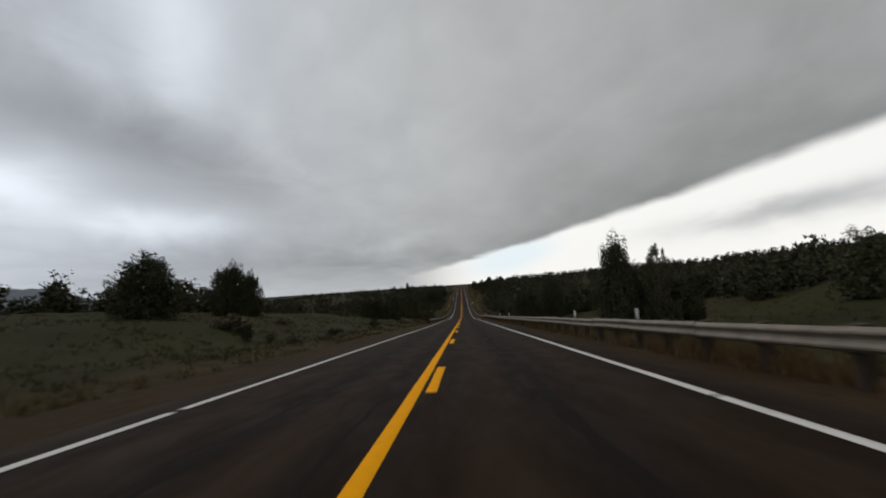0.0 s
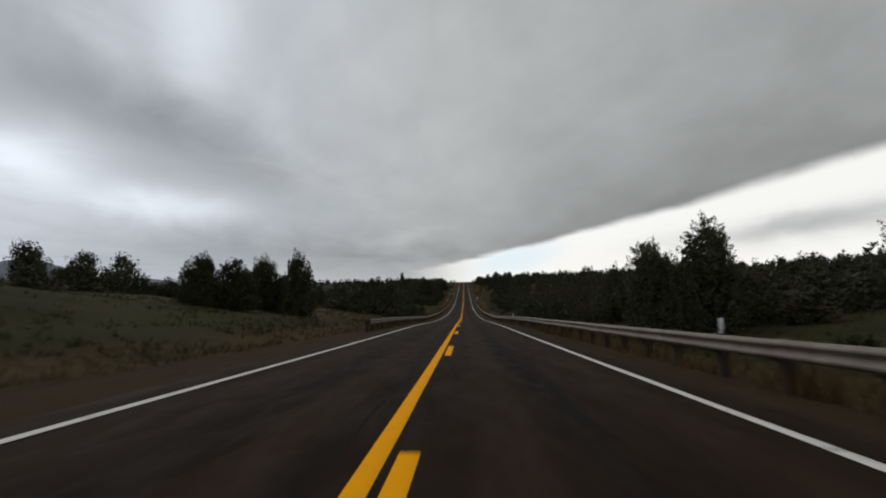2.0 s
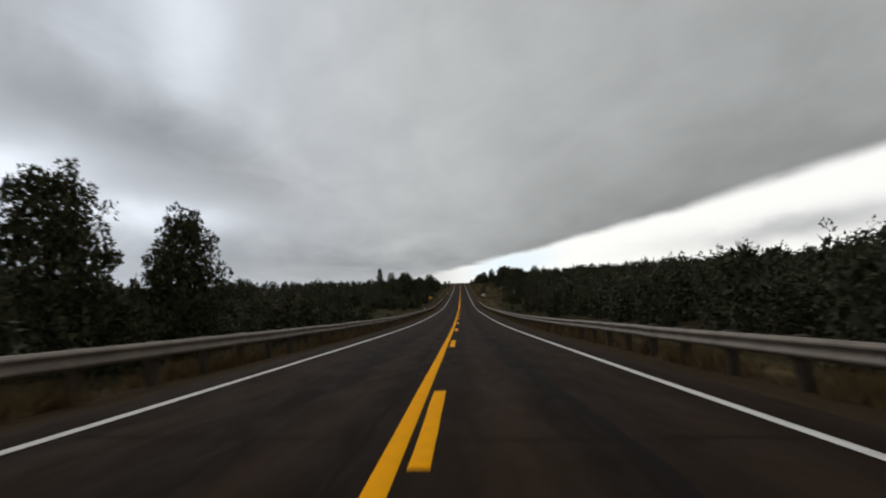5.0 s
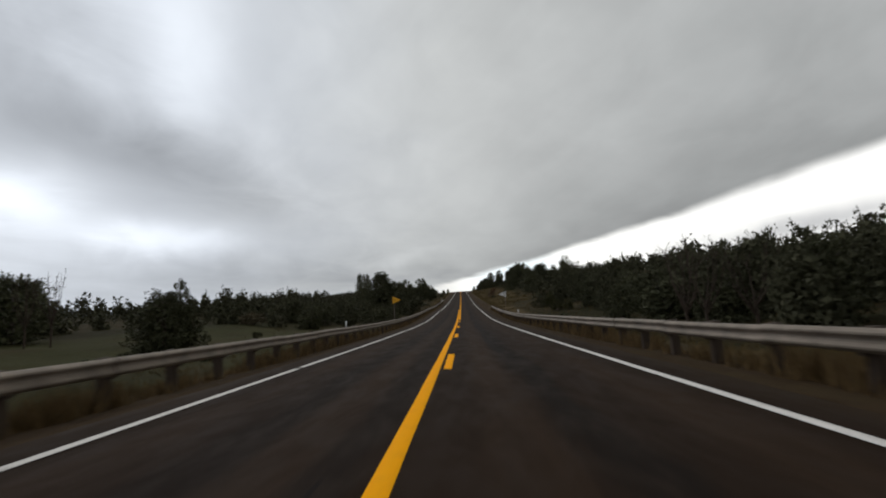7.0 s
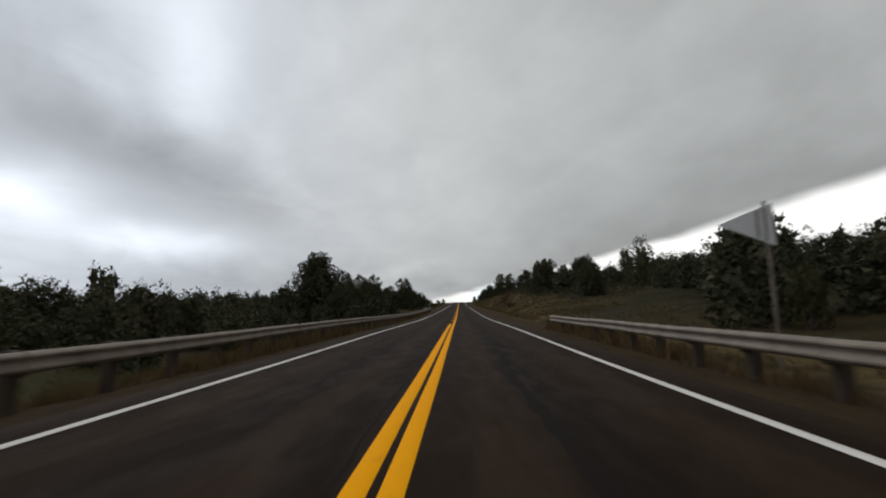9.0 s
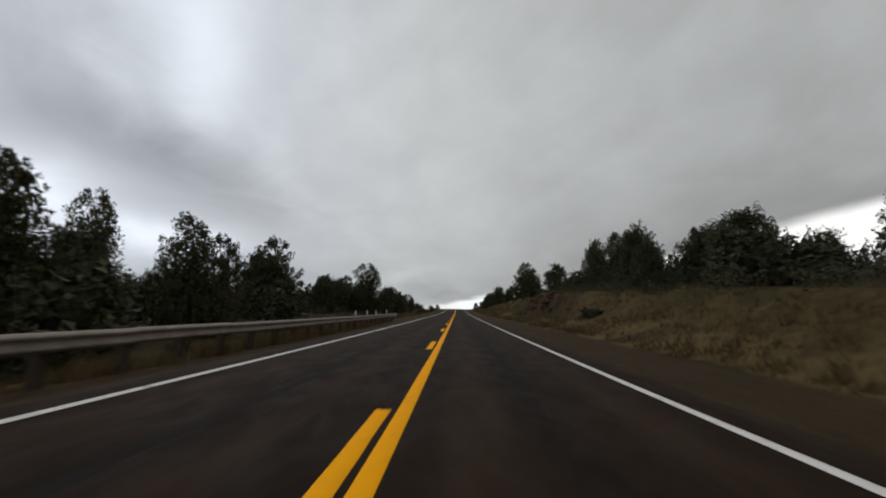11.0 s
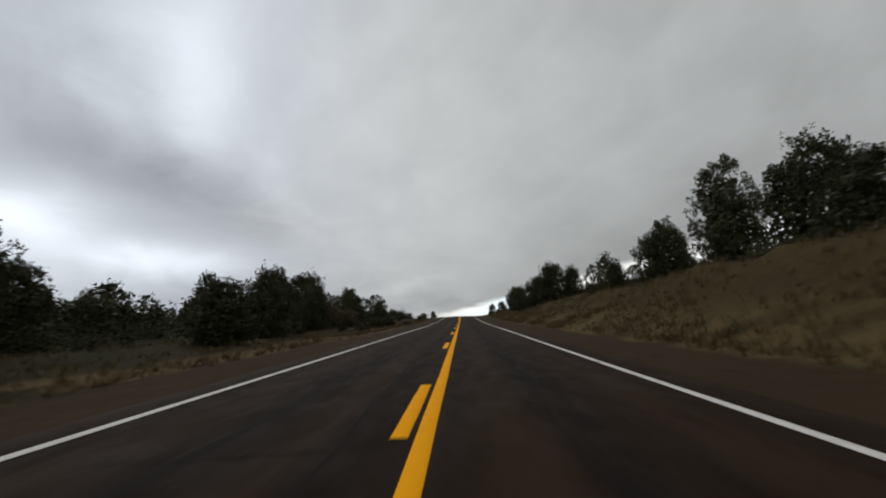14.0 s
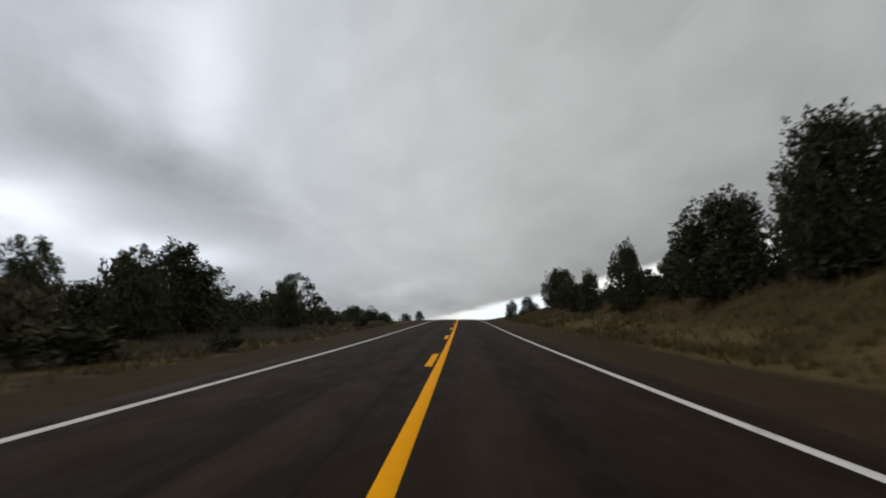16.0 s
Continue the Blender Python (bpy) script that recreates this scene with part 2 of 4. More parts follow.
    return m


def foliage(name, dark, light):
    """Leaves, each spray of its own shade."""
    m, n, b = material(name)
    r, q = n.node("ShaderNodeNewGeometry").outputs["Random Per Island"], n.node("ShaderNodeObjectInfo").outputs["Random"]
    col = n.mix(r, dark, light)
    col = n.mix(n.mul(q, 0.45), col, tuple(0.6 * a + 0.4 * c for a, c in zip(dark, (0.05, 0.045, 0.02))))
    n.put(b.inputs["Base Color"], col)
    b.inputs["Roughness"].default_value = 0.75
    b.inputs["Specular IOR Level"].default_value = 0.1
    return m


def bark():
    m, n, b = material("shredding_bark")
    p = place(n)
    s = n.noise(n.scaled(p, (14.0, 14.0, 2.0)), 1.0, 5.0, 0.7)
    n.put(b.inputs["Base Color"], n.mix(s, (0.035, 0.026, 0.02), (0.14, 0.11, 0.09)))
    b.inputs["Roughness"].default_value = 0.95
    bump(n, b, s, 0.8, 0.03)
    return m


def plain(name, a, c, scale, rough, metal=0.0, stretch=(1, 1, 1), depth=0.004, spec=0.25):
    m, n, b = material(name)
    p = n.scaled(place(n), stretch)
    s = n.add(n.mul(n.noise(p, scale, 5.0, 0.65), 0.7), n.mul(n.noise(p, scale * 9, 3.0, 0.6), 0.3))
    n.put(b.inputs["Base Color"], n.mix(n.step(s, 0.3, 0.7), a, c))
    n.put(b.inputs["Roughness"], n.step(s, 0.3, 0.7, rough - 0.08, rough + 0.1))
    b.inputs["Metallic"].default_value = metal
    b.inputs["Specular IOR Level"].default_value = spec
    bump(n, b, s, 0.4, depth)
    return m


ASPHALT, EARTH, BARK = asphalt(), earth(), bark()
WHITE = paint("white_road_paint", (0.66, 0.63, 0.59), 0.5)
YELLOW = paint("yellow_road_paint", (0.90, 0.375, 0.002), 0.22)
TAR = plain("crack_sealing_tar", (0.0075, 0.0052, 0.0042), (0.0135, 0.0096, 0.0078), 3.0, 0.85, spec=0.05)
JUNIPER = foliage("juniper_foliage", (0.0414, 0.0441, 0.0242), (0.0884, 0.0884, 0.0463))
DISTANT = foliage("distant_foliage", (0.0269, 0.0276, 0.0155), (0.0645, 0.0632, 0.0349))
THICKET = foliage("thicket_foliage", (0.0414, 0.0421, 0.0237), (0.0841, 0.0814, 0.0463))
OAK = foliage("broadleaf_foliage", (0.0456, 0.0476, 0.0242), (0.0993, 0.0980, 0.0510))
SAGE = foliage("scrub_foliage", (0.026, 0.028, 0.013), (0.065, 0.062, 0.033))
STRAW = foliage("dry_grass_blades", (0.072, 0.052, 0.021), (0.160, 0.114, 0.049))
TUFT = foliage("low_weed_blades", (0.052, 0.042, 0.020), (0.090, 0.073, 0.035))
PALE = foliage("pale_scrub_foliage", (0.085, 0.070, 0.042), (0.185, 0.152, 0.098))
WEED = foliage("dead_weed_stalks", (0.0725, 0.0464, 0.0210), (0.2175, 0.1392, 0.0609))
MEADOW = foliage("green_grass_blades", (0.033, 0.034, 0.013), (0.064, 0.061, 0.025))
STEEL = plain("weathered_galvanised_steel", (0.130, 0.106, 0.083), (0.265, 0.222, 0.178), 2.2, 0.65, 0.15)
TIMBER = plain("weathered_timber", (0.028, 0.019, 0.013), (0.068, 0.048, 0.034), 3.0, 0.85, 0.0, (6, 6, 1))
ROCK = plain("brown_rock", (0.026, 0.0135, 0.0072), (0.082, 0.0455, 0.0250), 1.6, 0.95, 0.0, (1, 1, 1.6), 0.03, 0.05)
SIGN_YELLOW = plain("yellow_sign_sheeting", (0.78, 0.36, 0.012), (0.85, 0.42, 0.02), 1.5, 0.4)
SIGN_BACK = plain("bare_aluminium", (0.55, 0.55, 0.54), (0.72, 0.72, 0.71), 2.0, 0.45, 0.3)
SIGN_BLACK = plain("black_sign_ink", (0.012, 0.012, 0.012), (0.03, 0.03, 0.03), 3.0, 0.5)
REFLECTOR = plain("white_reflector", (0.75, 0.75, 0.74), (0.85, 0.85, 0.84), 2.0, 0.4)
# the blue of distance haze is put into the hills' base colour
HILL = plain("haze_tinted_hills", (0.10, 0.115, 0.14), (0.15, 0.165, 0.19), 0.004, 0.95)

# ---- the lie of the land ----
NODE_Y = np.arange(-40.0, 681.0, 24.0)
NODE_Z = np.array([3.22, 1.62, 0.0, -1.62, -3.25, -4.82, -6.38, -8.08, -9.39, -10.47, -11.21, -11.78, -12.05, -11.76, -11.48, -10.97,
                   -10.35, -9.7, -9.03, -8.28, -7.54, -6.66, -5.6, -4.61, -3.75, -3.25, -3.3, -3.9, -4.9, -6.1, -7.5])


def bends(z, h=24.0):
    k = len(z)
    a = np.eye(k) * 4 * h / 6 + np.eye(k, k=1) * h / 6 + np.eye(k, k=-1) * h / 6
    a[0], a[-1] = 0, 0
    a[0, 0] = a[-1, -1] = 1
    r = np.zeros(k)
    r[1:-1] = (z[2:] - 2 * z[1:-1] + z[:-2]) / h
    return np.linalg.solve(a, r)


NODE_M = bends(NODE_Z)


def road_z(y):
    """Height of the road's crown along the way."""
    y0 = np.atleast_1d(np.asarray(y, float))
    s = np.clip(y0, -40.0, 680.0)
    i = np.clip(((s + 40) / 24).astype(int), 0, len(NODE_Z) - 2)
    a = (NODE_Y[i] + 24 - s) / 24
    b = 1 - a
    z = a * NODE_Z[i] + b * NODE_Z[i + 1] + ((a**3 - a) * NODE_M[i] + (b**3 - b) * NODE_M[i + 1]) * 96.0
    return z + np.where(y0 < -40, (-40 - y0) * 0.066, 0) - np.where(y0 > 680, np.minimum(y0 - 680, 200) * 0.05, 0)


def rz(y):
    return float(road_z(y)[0])


# height over the road at some distances from its middle: (y, height) pairs
L6 = [(0, -.12), (60, -.10), (90, -.2), (140, -.35), (325, -.35), (350, -.12), (600, -.10)]
L12 = [(0, .0), (50, .4), (70, .8), (112, .9), (130, .6), (148, -1.4), (300, -1.7), (335, -.8), (360, .0), (420, -.2), (600, -.5)]
L22 = [(0, 1.2), (40, 2.2), (65, 2.7), (100, 2.1), (128, 2.2), (143, 0.0), (160, -1.6), (240, -1.6), (300, -1.8), (340, -.8), (370, .3), (430, -.2), (600, -.5)]
L40 = [(0, 3.6), (75, 4.0), (110, 3.0), (135, 1.6), (165, -.4), (240, -.2), (300, -.2), (350, .2), (400, .5), (600, -.6)]
L100 = [(-60, 1.), (60, 3.0), (130, 3.5), (200, 2.0), (300, 1.8), (400, 1.6), (600, -.8)]
L300 = [(-60, -7.0), (0, -8.0), (100, -3.0), (200, 1.5), (300, 1.0), (440, -3.0), (600, -6.0)]
R6 = [(0, -.22), (250, -.3), (285, -.1), (330, .04), (600, .03)]
R10 = [(0, -.6), (60, -.75), (120, -.6), (240, -.6), (275, .2), (300, .9), (312, 1.08), (335, 1.0), (350, .6), (368, .4), (386, 1.5), (425, 1.4), (455, 1.1), (480, .9), (600, .3)]
R12 = [(0, -1.0), (60, -1.2), (120, -.9), (240, -.9), (275, .3), (300, 1.3), (316, 1.9), (330, 2.4), (347, 3.0), (362, 3.3), (395, 3.3), (425, 2.7), (455, 2.2), (480, 1.7), (600, .5)]
R22 = [(0, -.4), (60, -.1), (120, .4), (200, .3), (250, .6), (300, 2.6), (330, 3.3), (360, 4.2), (400, 4.4), (450, 4.2), (500, 3.0), (600, 1.5)]
R40 = [(0, 2.2), (80, 2.6), (150, 3.0), (250, 3.2), (330, 5.5), (400, 6.5), (500, 5.0), (600, 3.0)]
R100 = [(-60, 8.0), (50, 10.0), (150, 10.5), (260, 9.0), (330, 9.0), (420, 9.0), (600, 5.0)]
R300 = [(-60, 10.0), (150, 21.0), (300, 24.0), (500, 13.0), (600, 8.0)]
SECTION_X = [-300.0, -100.0, -40.0, -22.0, -12.0, -7.2, -4.6, 4.6, 7.2, 10.4, 12.4, 22.0, 40.0, 100.0, 300.0]
SECTIONS = [L300, L100, L40, L22, L12, L6, [(0, -.07)], [(0, -.07)], R6, R10, R12, R22, R40, R100, R300]


def smooth_interp(v, pts):
    xs, ys = np.array([q[0] for q in pts], float), np.array([q[1] for q in pts], float)
    if len(xs) == 1:
        return np.full_like(v, ys[0])
    i = np.clip(np.searchsorted(xs, v) - 1, 0, len(xs) - 2)
    f = np.clip((v - xs[i]) / (xs[i + 1] - xs[i]), 0, 1)
    f = 0.5 * f + 0.5 * f * f * (3 - 2 * f)
    return ys[i] + (ys[i + 1] - ys[i]) * f


def wave(x, y):
    """Gentle lumps, none under the road."""
    far = np.clip((np.abs(x) - 6.4) / 9, 0, 1)
    s = np.sin(x * .31 + 1.7 * np.sin(y * .07)) * np.cos(y * .23 + .9 * np.sin(x * .11)) * .22
    s += np.sin(x * .83 + y * .41) * np.sin(y * .67 - x * .29 + 2) * .10
    s += np.sin(x * .045 + 2) * np.sin(y * .031 + x * .012) * .9 * np.clip((np.abs(x) - 30) / 60, 0, 1)
    # hollows and slumps in the cutting's face
    cut = np.clip((x - 8.5) / 2, 0, 1) * np.clip((17 - x) / 4, 0, 1) * np.clip((y - 300) / 25, 0, 1) * np.clip((520 - y) / 30, 0, 1)
    s += cut * (np.sin(y * .9 + 2.2 * np.sin(x * .7 + y * .13)) * .22 + np.sin(y * 1.7 + x * 1.3 + 1.5 * np.sin(y * .31)) * .14)
    crag = np.clip((x - 9.8) / 1.2, 0, 1) * np.clip((15 - x) / 2, 0, 1) * np.clip((y - 346) / 8, 0, 1) * np.clip((382 - y) / 8, 0, 1)
    s += crag * (np.abs(np.sin(y * 1.15 + 1.3 * np.sin(x * 1.9))) * .42 + np.sin(y * 2.3 + x * 2.6) * .18 - .2)
    return s * far


def land(x, y):
    """Height of the ground."""
    x, y = np.broadcast_arrays(np.atleast_1d(np.asarray(x, float)), np.atleast_1d(np.asarray(y, float)))
    hs = np.stack([smooth_interp(y, p) for p in SECTIONS])
    xs = np.array(SECTION_X)
    c = np.clip(x, xs[0], xs[-1])
    i = np.clip(np.searchsorted(xs, c) - 1, 0, len(xs) - 2)
    f = (c - xs[i]) / (xs[i + 1] - xs[i])
    f = 0.6 * f + 0.4 * f * f * (3 - 2 * f)
    j = np.indices(x.shape)
    lo, hi = hs[(i, *j)], hs[(i + 1, *j)]
    z = road_z(y) + lo + (hi - lo) * f + wave(x, y)
    drop = np.clip((np.abs(y - 300) - 420) / 2500, 0, 1) + np.clip((np.abs(x) - 300) / 2500, 0, 1)
    return z * (1 - np.clip(drop, 0, 1)) - 14 * np.clip(drop, 0, 1)


def lz(x, y):
    return float(land(x, y)[0])


# ---- building helpers ----
def mesh_of(name, verts, faces, mat=None, smooth=False):
    me = bpy.data.meshes.new(name)
    me.from_pydata([tuple(map(float, v)) for v in verts], [], [tuple(int(i) for i in f) for f in faces])
    if mat:
        me.materials.append(mat)
    if smooth:
        me.polygons.foreach_set("use_smooth", [True] * len(me.polygons))
    me.update()
    return me


def mesh_np(name, verts, quads, mat):
    """A mesh of many quads from arrays."""
    me = bpy.data.meshes.new(name)
    v, q = np.asarray(verts, np.float32), np.asarray(quads, np.int32)
    me.vertices.add(len(v))
    me.vertices.foreach_set("co", v.ravel())
    me.loops.add(q.size)
    me.loops.foreach_set("vertex_index", q.ravel())
    me.polygons.add(len(q))
    me.polygons.foreach_set("loop_start", np.arange(len(q), dtype=np.int32) * q.shape[1])
    me.materials.append(mat)
    me.update(calc_edges=True)
    return me


def child(name, data, parent, label="", at=None):
    ob = new(name, data)
    ob.parent = parent
    if at is not None:
        ob.matrix_basis = at
    return tagged(ob, label) if label else ob


def part(name, bm, mat, parent, label="", at=None):
    me = bpy.data.meshes.new(name)
    bm.to_mesh(me)
    bm.free()
    me.materials.append(mat)
    return child(name, me, parent, label, at)


def box(bm, x0, x1, y0, y1, z0, z1, bevel=0.0):
    made = bmesh.ops.create_cube(bm, size=1.0, matrix=Matrix.LocRotScale(((x0 + x1) / 2, (y0 + y1) / 2, (z0 + z1) / 2), None, (x1 - x0, y1 - y0, z1 - z0)))
    if bevel:
        edges = list({e for v in made["verts"] for e in v.link_edges})
        bmesh.ops.bevel(bm, geom=edges, offset=bevel, segments=1, affect="EDGES")
    return bm


def tube(path, radii, sides=7):
    """Vertices and quads of a tapering tube along a path."""
    path = np.asarray(path, float)
    verts, quads = [], []
    for k, (c, r) in enumerate(zip(path, radii)):
        t = path[min(k + 1, len(path) - 1)] - path[max(k - 1, 0)]
        t = t / (np.linalg.norm(t) + 1e-9)
        u = np.cross(t, (0.3, 0.9, 0.1))
        u /= np.linalg.norm(u) + 1e-9
        v = np.cross(t, u)
        for a in np.arange(sides) * 2 * math.pi / sides:
            verts.append(c + r * (math.cos(a) * u + math.sin(a) * v))
    for k in range(len(path) - 1):
        for a in range(sides):
            b = (a + 1) % sides
            quads.append((k * sides + a, k * sides + b, (k + 1) * sides + b, (k + 1) * sides + a))
    return np.array(verts), np.array(quads)


# ---- ground ----
def ground_xs():
    near = np.concatenate([np.arange(4.6, 8, 0.55), np.arange(8, 16, 0.55), np.arange(16, 45, 1.8), np.arange(45, 110, 5), np.geomspace(112, 3400, 22)])
    return np.concatenate([-near[::-1], [-3.0, 0.0, 3.0], near])


GX = ground_xs()
GY = np.concatenate([-np.geomspace(3400, 62, 12), np.arange(-60, 20, 4), np.arange(20, 290, 1.6), np.arange(290, 520, 0.9), np.arange(520, 700, 5), np.geomspace(700, 4200, 20)])
gx, gy = np.meshgrid(GX, GY)
gz = land(gx, gy)
gv = np.stack([gx.ravel(), gy.ravel(), gz.ravel()], 1)
nx = len(GX)
gi = np.arange(nx * len(GY)).reshape(len(GY), nx)
gq = np.stack([gi[:-1, :-1], gi[:-1, 1:], gi[1:, 1:], gi[1:, :-1]], -1).reshape(-1, 4)
ground_me = mesh_np("ground", gv, gq, EARTH)
ground_me.polygons.foreach_set("use_smooth", [True] * len(ground_me.polygons))
tagged(new("ground", ground_me), "rolling ground of dry grass, scrub and reddish earth", "ground", kind="structure")


# ---- road and its markings ----
RY = np.concatenate([np.arange(-60, 560, 2.0), np.arange(560, 701, 4.0)])


def ribbon(name, x0, x1, y0, y1, lift, mat, thick=0.0, ragged=0.0, seed=1, step=2.0):
    """A strip laid along the road between two offsets."""
    r = np.random.RandomState(seed)
    ys = np.arange(y0, y1 + 1e-6, (y1 - y0) / max(1, round((y1 - y0) / step)))
    zs = road_z(ys) + lift
    k = len(ys)
    a = x0 + r.uniform(-ragged, ragged, k)
    b = x1 + r.uniform(-ragged, ragged, k)
    cols = [(a, zs), (b, zs)] if not thick else [(a - .01, zs - thick), (a, zs), (b, zs), (b + .01, zs - thick)]
    v = np.concatenate([np.stack([c, ys, z], 1) for c, z in cols])
    q = [(j * k + i, (j + 1) * k + i, (j + 1) * k + i + 1, j * k + i + 1) for j in range(len(cols) - 1) for i in range(k - 1)]
    return mesh_np(name, v, q, mat)


def road_surface():
    """Asphalt with a slight crown, rounded edges and a ragged rim."""
    r = np.random.RandomState(4)
    k = len(RY)
    rim = r.uniform(-0.07, 0.07, (2, k))
    cols = [(-4.62 + rim[0], -.16), (-4.42 + rim[0], -.028), (-3.6, -.012), (-1.8, 0), (0, .006), (1.8, 0), (3.6, -.012), (4.42 + rim[1], -.028), (4.62 + rim[1], -.16)]
    v = np.concatenate([np.stack([np.zeros(k) + c, RY, road_z(RY) + d], 1) for c, d in cols])
    q = [(j * k + i, (j + 1) * k + i, (j + 1) * k + i + 1, j * k + i + 1) for j in range(len(cols) - 1) for i in range(k - 1)]
    me = mesh_np("road", v, q, ASPHALT)
    me.polygons.foreach_set("use_smooth", [True] * len(me.polygons))
    return me


road = tagged(new("road", road_surface()), "worn dark two-lane asphalt road with painted lines", "road", kind="structure")
# edge lines in stretches, the paint broken away where cracks cross them
wearing = random.Random(3)
for x, often in ((-3.66, 11.0), (3.54, 19.0)):
    y = -60.0
    while y < 690:
        end = min(690.0, y + often * wearing.uniform(0.25, 1.75))
        child("edge_line", ribbon("edge_line", x, x + .12, y, end, .004, WHITE, .006, .006, int(end * 10 + 900)), road, "worn white painted edge line")
        y = end + wearing.choice((0.03, 0.04, 0.06, 0.10 if x > 0 else 0.25))
child("centre_line", ribbon("centre_line", -.20, -.045, -60, 281, .014, YELLOW, .006, .004, 5), road, "solid yellow centre line")
child("centre_line", ribbon("centre_line", .045, .20, 246, 690, .014, YELLOW, .006, .004, 6), road, "solid yellow centre line")
DASH = 12.192
for k in range(-5, 20):
    y1 = 10.7 + k * DASH
    if y1 < 246:
        child("dash", ribbon("dash", .045, .20, y1 - 3.5, y1, .014, YELLOW, .006, .005, 20 + k, 0.6), road)
for k in range(23, 56):
    y1 = 2.6 + k * DASH
    child("dash", ribbon("dash", -.20, -.045, y1 - 3.5, y1, .014, YELLOW, .006, .005, 60 + k, 0.6), road)


def tar_seam(x, y0, y1, width, seed, lift=.008):
    """A wandering line of sealing tar."""
    r = np.random.RandomState(seed)
    ys = np.arange(y0, y1, 0.45)
    drift = np.cumsum(r.uniform(-.035, .035, len(ys)))
    drift -= np.linspace(0, drift[-1], len(ys))
    wd = width * (0.6 + 0.8 * r.rand(len(ys)))
    c = x + drift
    zs = road_z(ys) + lift - np.abs(c) * .0035
    v = np.concatenate([np.stack([c - wd / 2, ys, zs], 1), np.stack([c + wd / 2, ys, zs], 1)])
    k = len(ys)
    return mesh_np("tar_seam", v, [(i, k + i, k + i + 1, i + 1) for i in range(k - 1)], TAR)


def cross_crack(y, x0, x1, seed):
    r = np.random.RandomState(seed)
    xs = np.arange(x0, x1, 0.25)
    c = y + np.cumsum(r.uniform(-.06, .06, len(xs)))
    wd = .018 + .025 * r.rand(len(xs))
    zs = np.array([rz(a) for a in c]) + .010 - np.abs(xs) * .0035
    v = np.concatenate([np.stack([xs, c - wd / 2, zs], 1), np.stack([xs, c + wd / 2, zs], 1)])
    k = len(xs)
    return mesh_np("tar_seam", v, [(i, i + 1, k + i + 1, k + i) for i in range(k - 1)], TAR)


rnd = random.Random(11)
for x, w0 in ((-1.75, .12), (1.64, .19), (-.42, .05)):
    y = -10.0
    while y < 520:
        ln = rnd.uniform(12, 34)
        child("tar_seam", tar_seam(x + rnd.uniform(-.25, .25), y, y + ln, w0, int(y * 7) % 9999), road)
        y += ln + rnd.uniform(4, 26)
y = -6.0
while y < 520:
    a = rnd.choice(((-3.4, -.4), (.3, 3.4), (-3.4, 3.4), (.4, 2.2), (-2.6, -.5)))
    child("tar_seam", cross_crack(y, a[0], a[1], int(y * 13) % 9999), road)
    y += rnd.uniform(5, 16)


# ---- guard rails ----
def beam_panel(length=3.81):
    """A W-shaped steel beam with folded lips, running along y, its top at 0."""
    front = [(-.000, -.000), (.030, -.012), (.078, -.052), (.080, -.080), (.034, -.125), (.022, -.155), (.034, -.186), (.080, -.231), (.078, -.259), (.030, -.299), (.0, -.311)]
    back = [(d - .006, z) for d, z in reversed(front)]
    ring = front + back
    v = [(d, y, z) for y in (0.0, length / 2, length) for d, z in ring]
    k = len(ring)
    f = [(j * k + i, j * k + (i + 1) % k, (j + 1) * k + (i + 1) % k, (j + 1) * k + i) for j in range(2) for i in range(k)]
    f += [tuple(range(k))[::-1], tuple(range(2 * k, 3 * k))]
    return mesh_of("beam", v, f, STEEL)


def rail_post():
    """A square timber post with a spacer block on the road side, its top at 0."""
    bm = bmesh.new()
    box(bm, -.30, -.12, -.085, .085, -1.15, .03, .012)
    box(bm, -.12, -.004, -.075, .075, -.33, .015, .008)
    me = bpy.data.meshes.new("post")
    bm.to_mesh(me)
    bm.free()
    me.materials.append(TIMBER)
    return me


def end_shoe():
    """The rounded end piece of a rail."""
    pts = [(.03 + .12 * (1 - math.cos(a)), .34 * math.sin(a)) for a in np.linspace(0, math.pi, 9)]
    v, f = [], []
    for d, y in pts:
        v += [(-d, y, .0), (-d, y, -.311)]
    k = len(pts)
    f = [(2 * i, 2 * i + 1, 2 * i + 3, 2 * i + 2) for i in range(k - 1)]
    v += [(q[0] - .008, q[1] * .95, q[2]) for q in v]
    f += [(2 * k + a, 2 * k + d, 2 * k + c, 2 * k + b) for a, b, c, d in f]
    return mesh_of("end_shoe", v, f, STEEL)


BEAM, POST, SHOE = beam_panel(), rail_post(), end_shoe()
TOP = 0.69


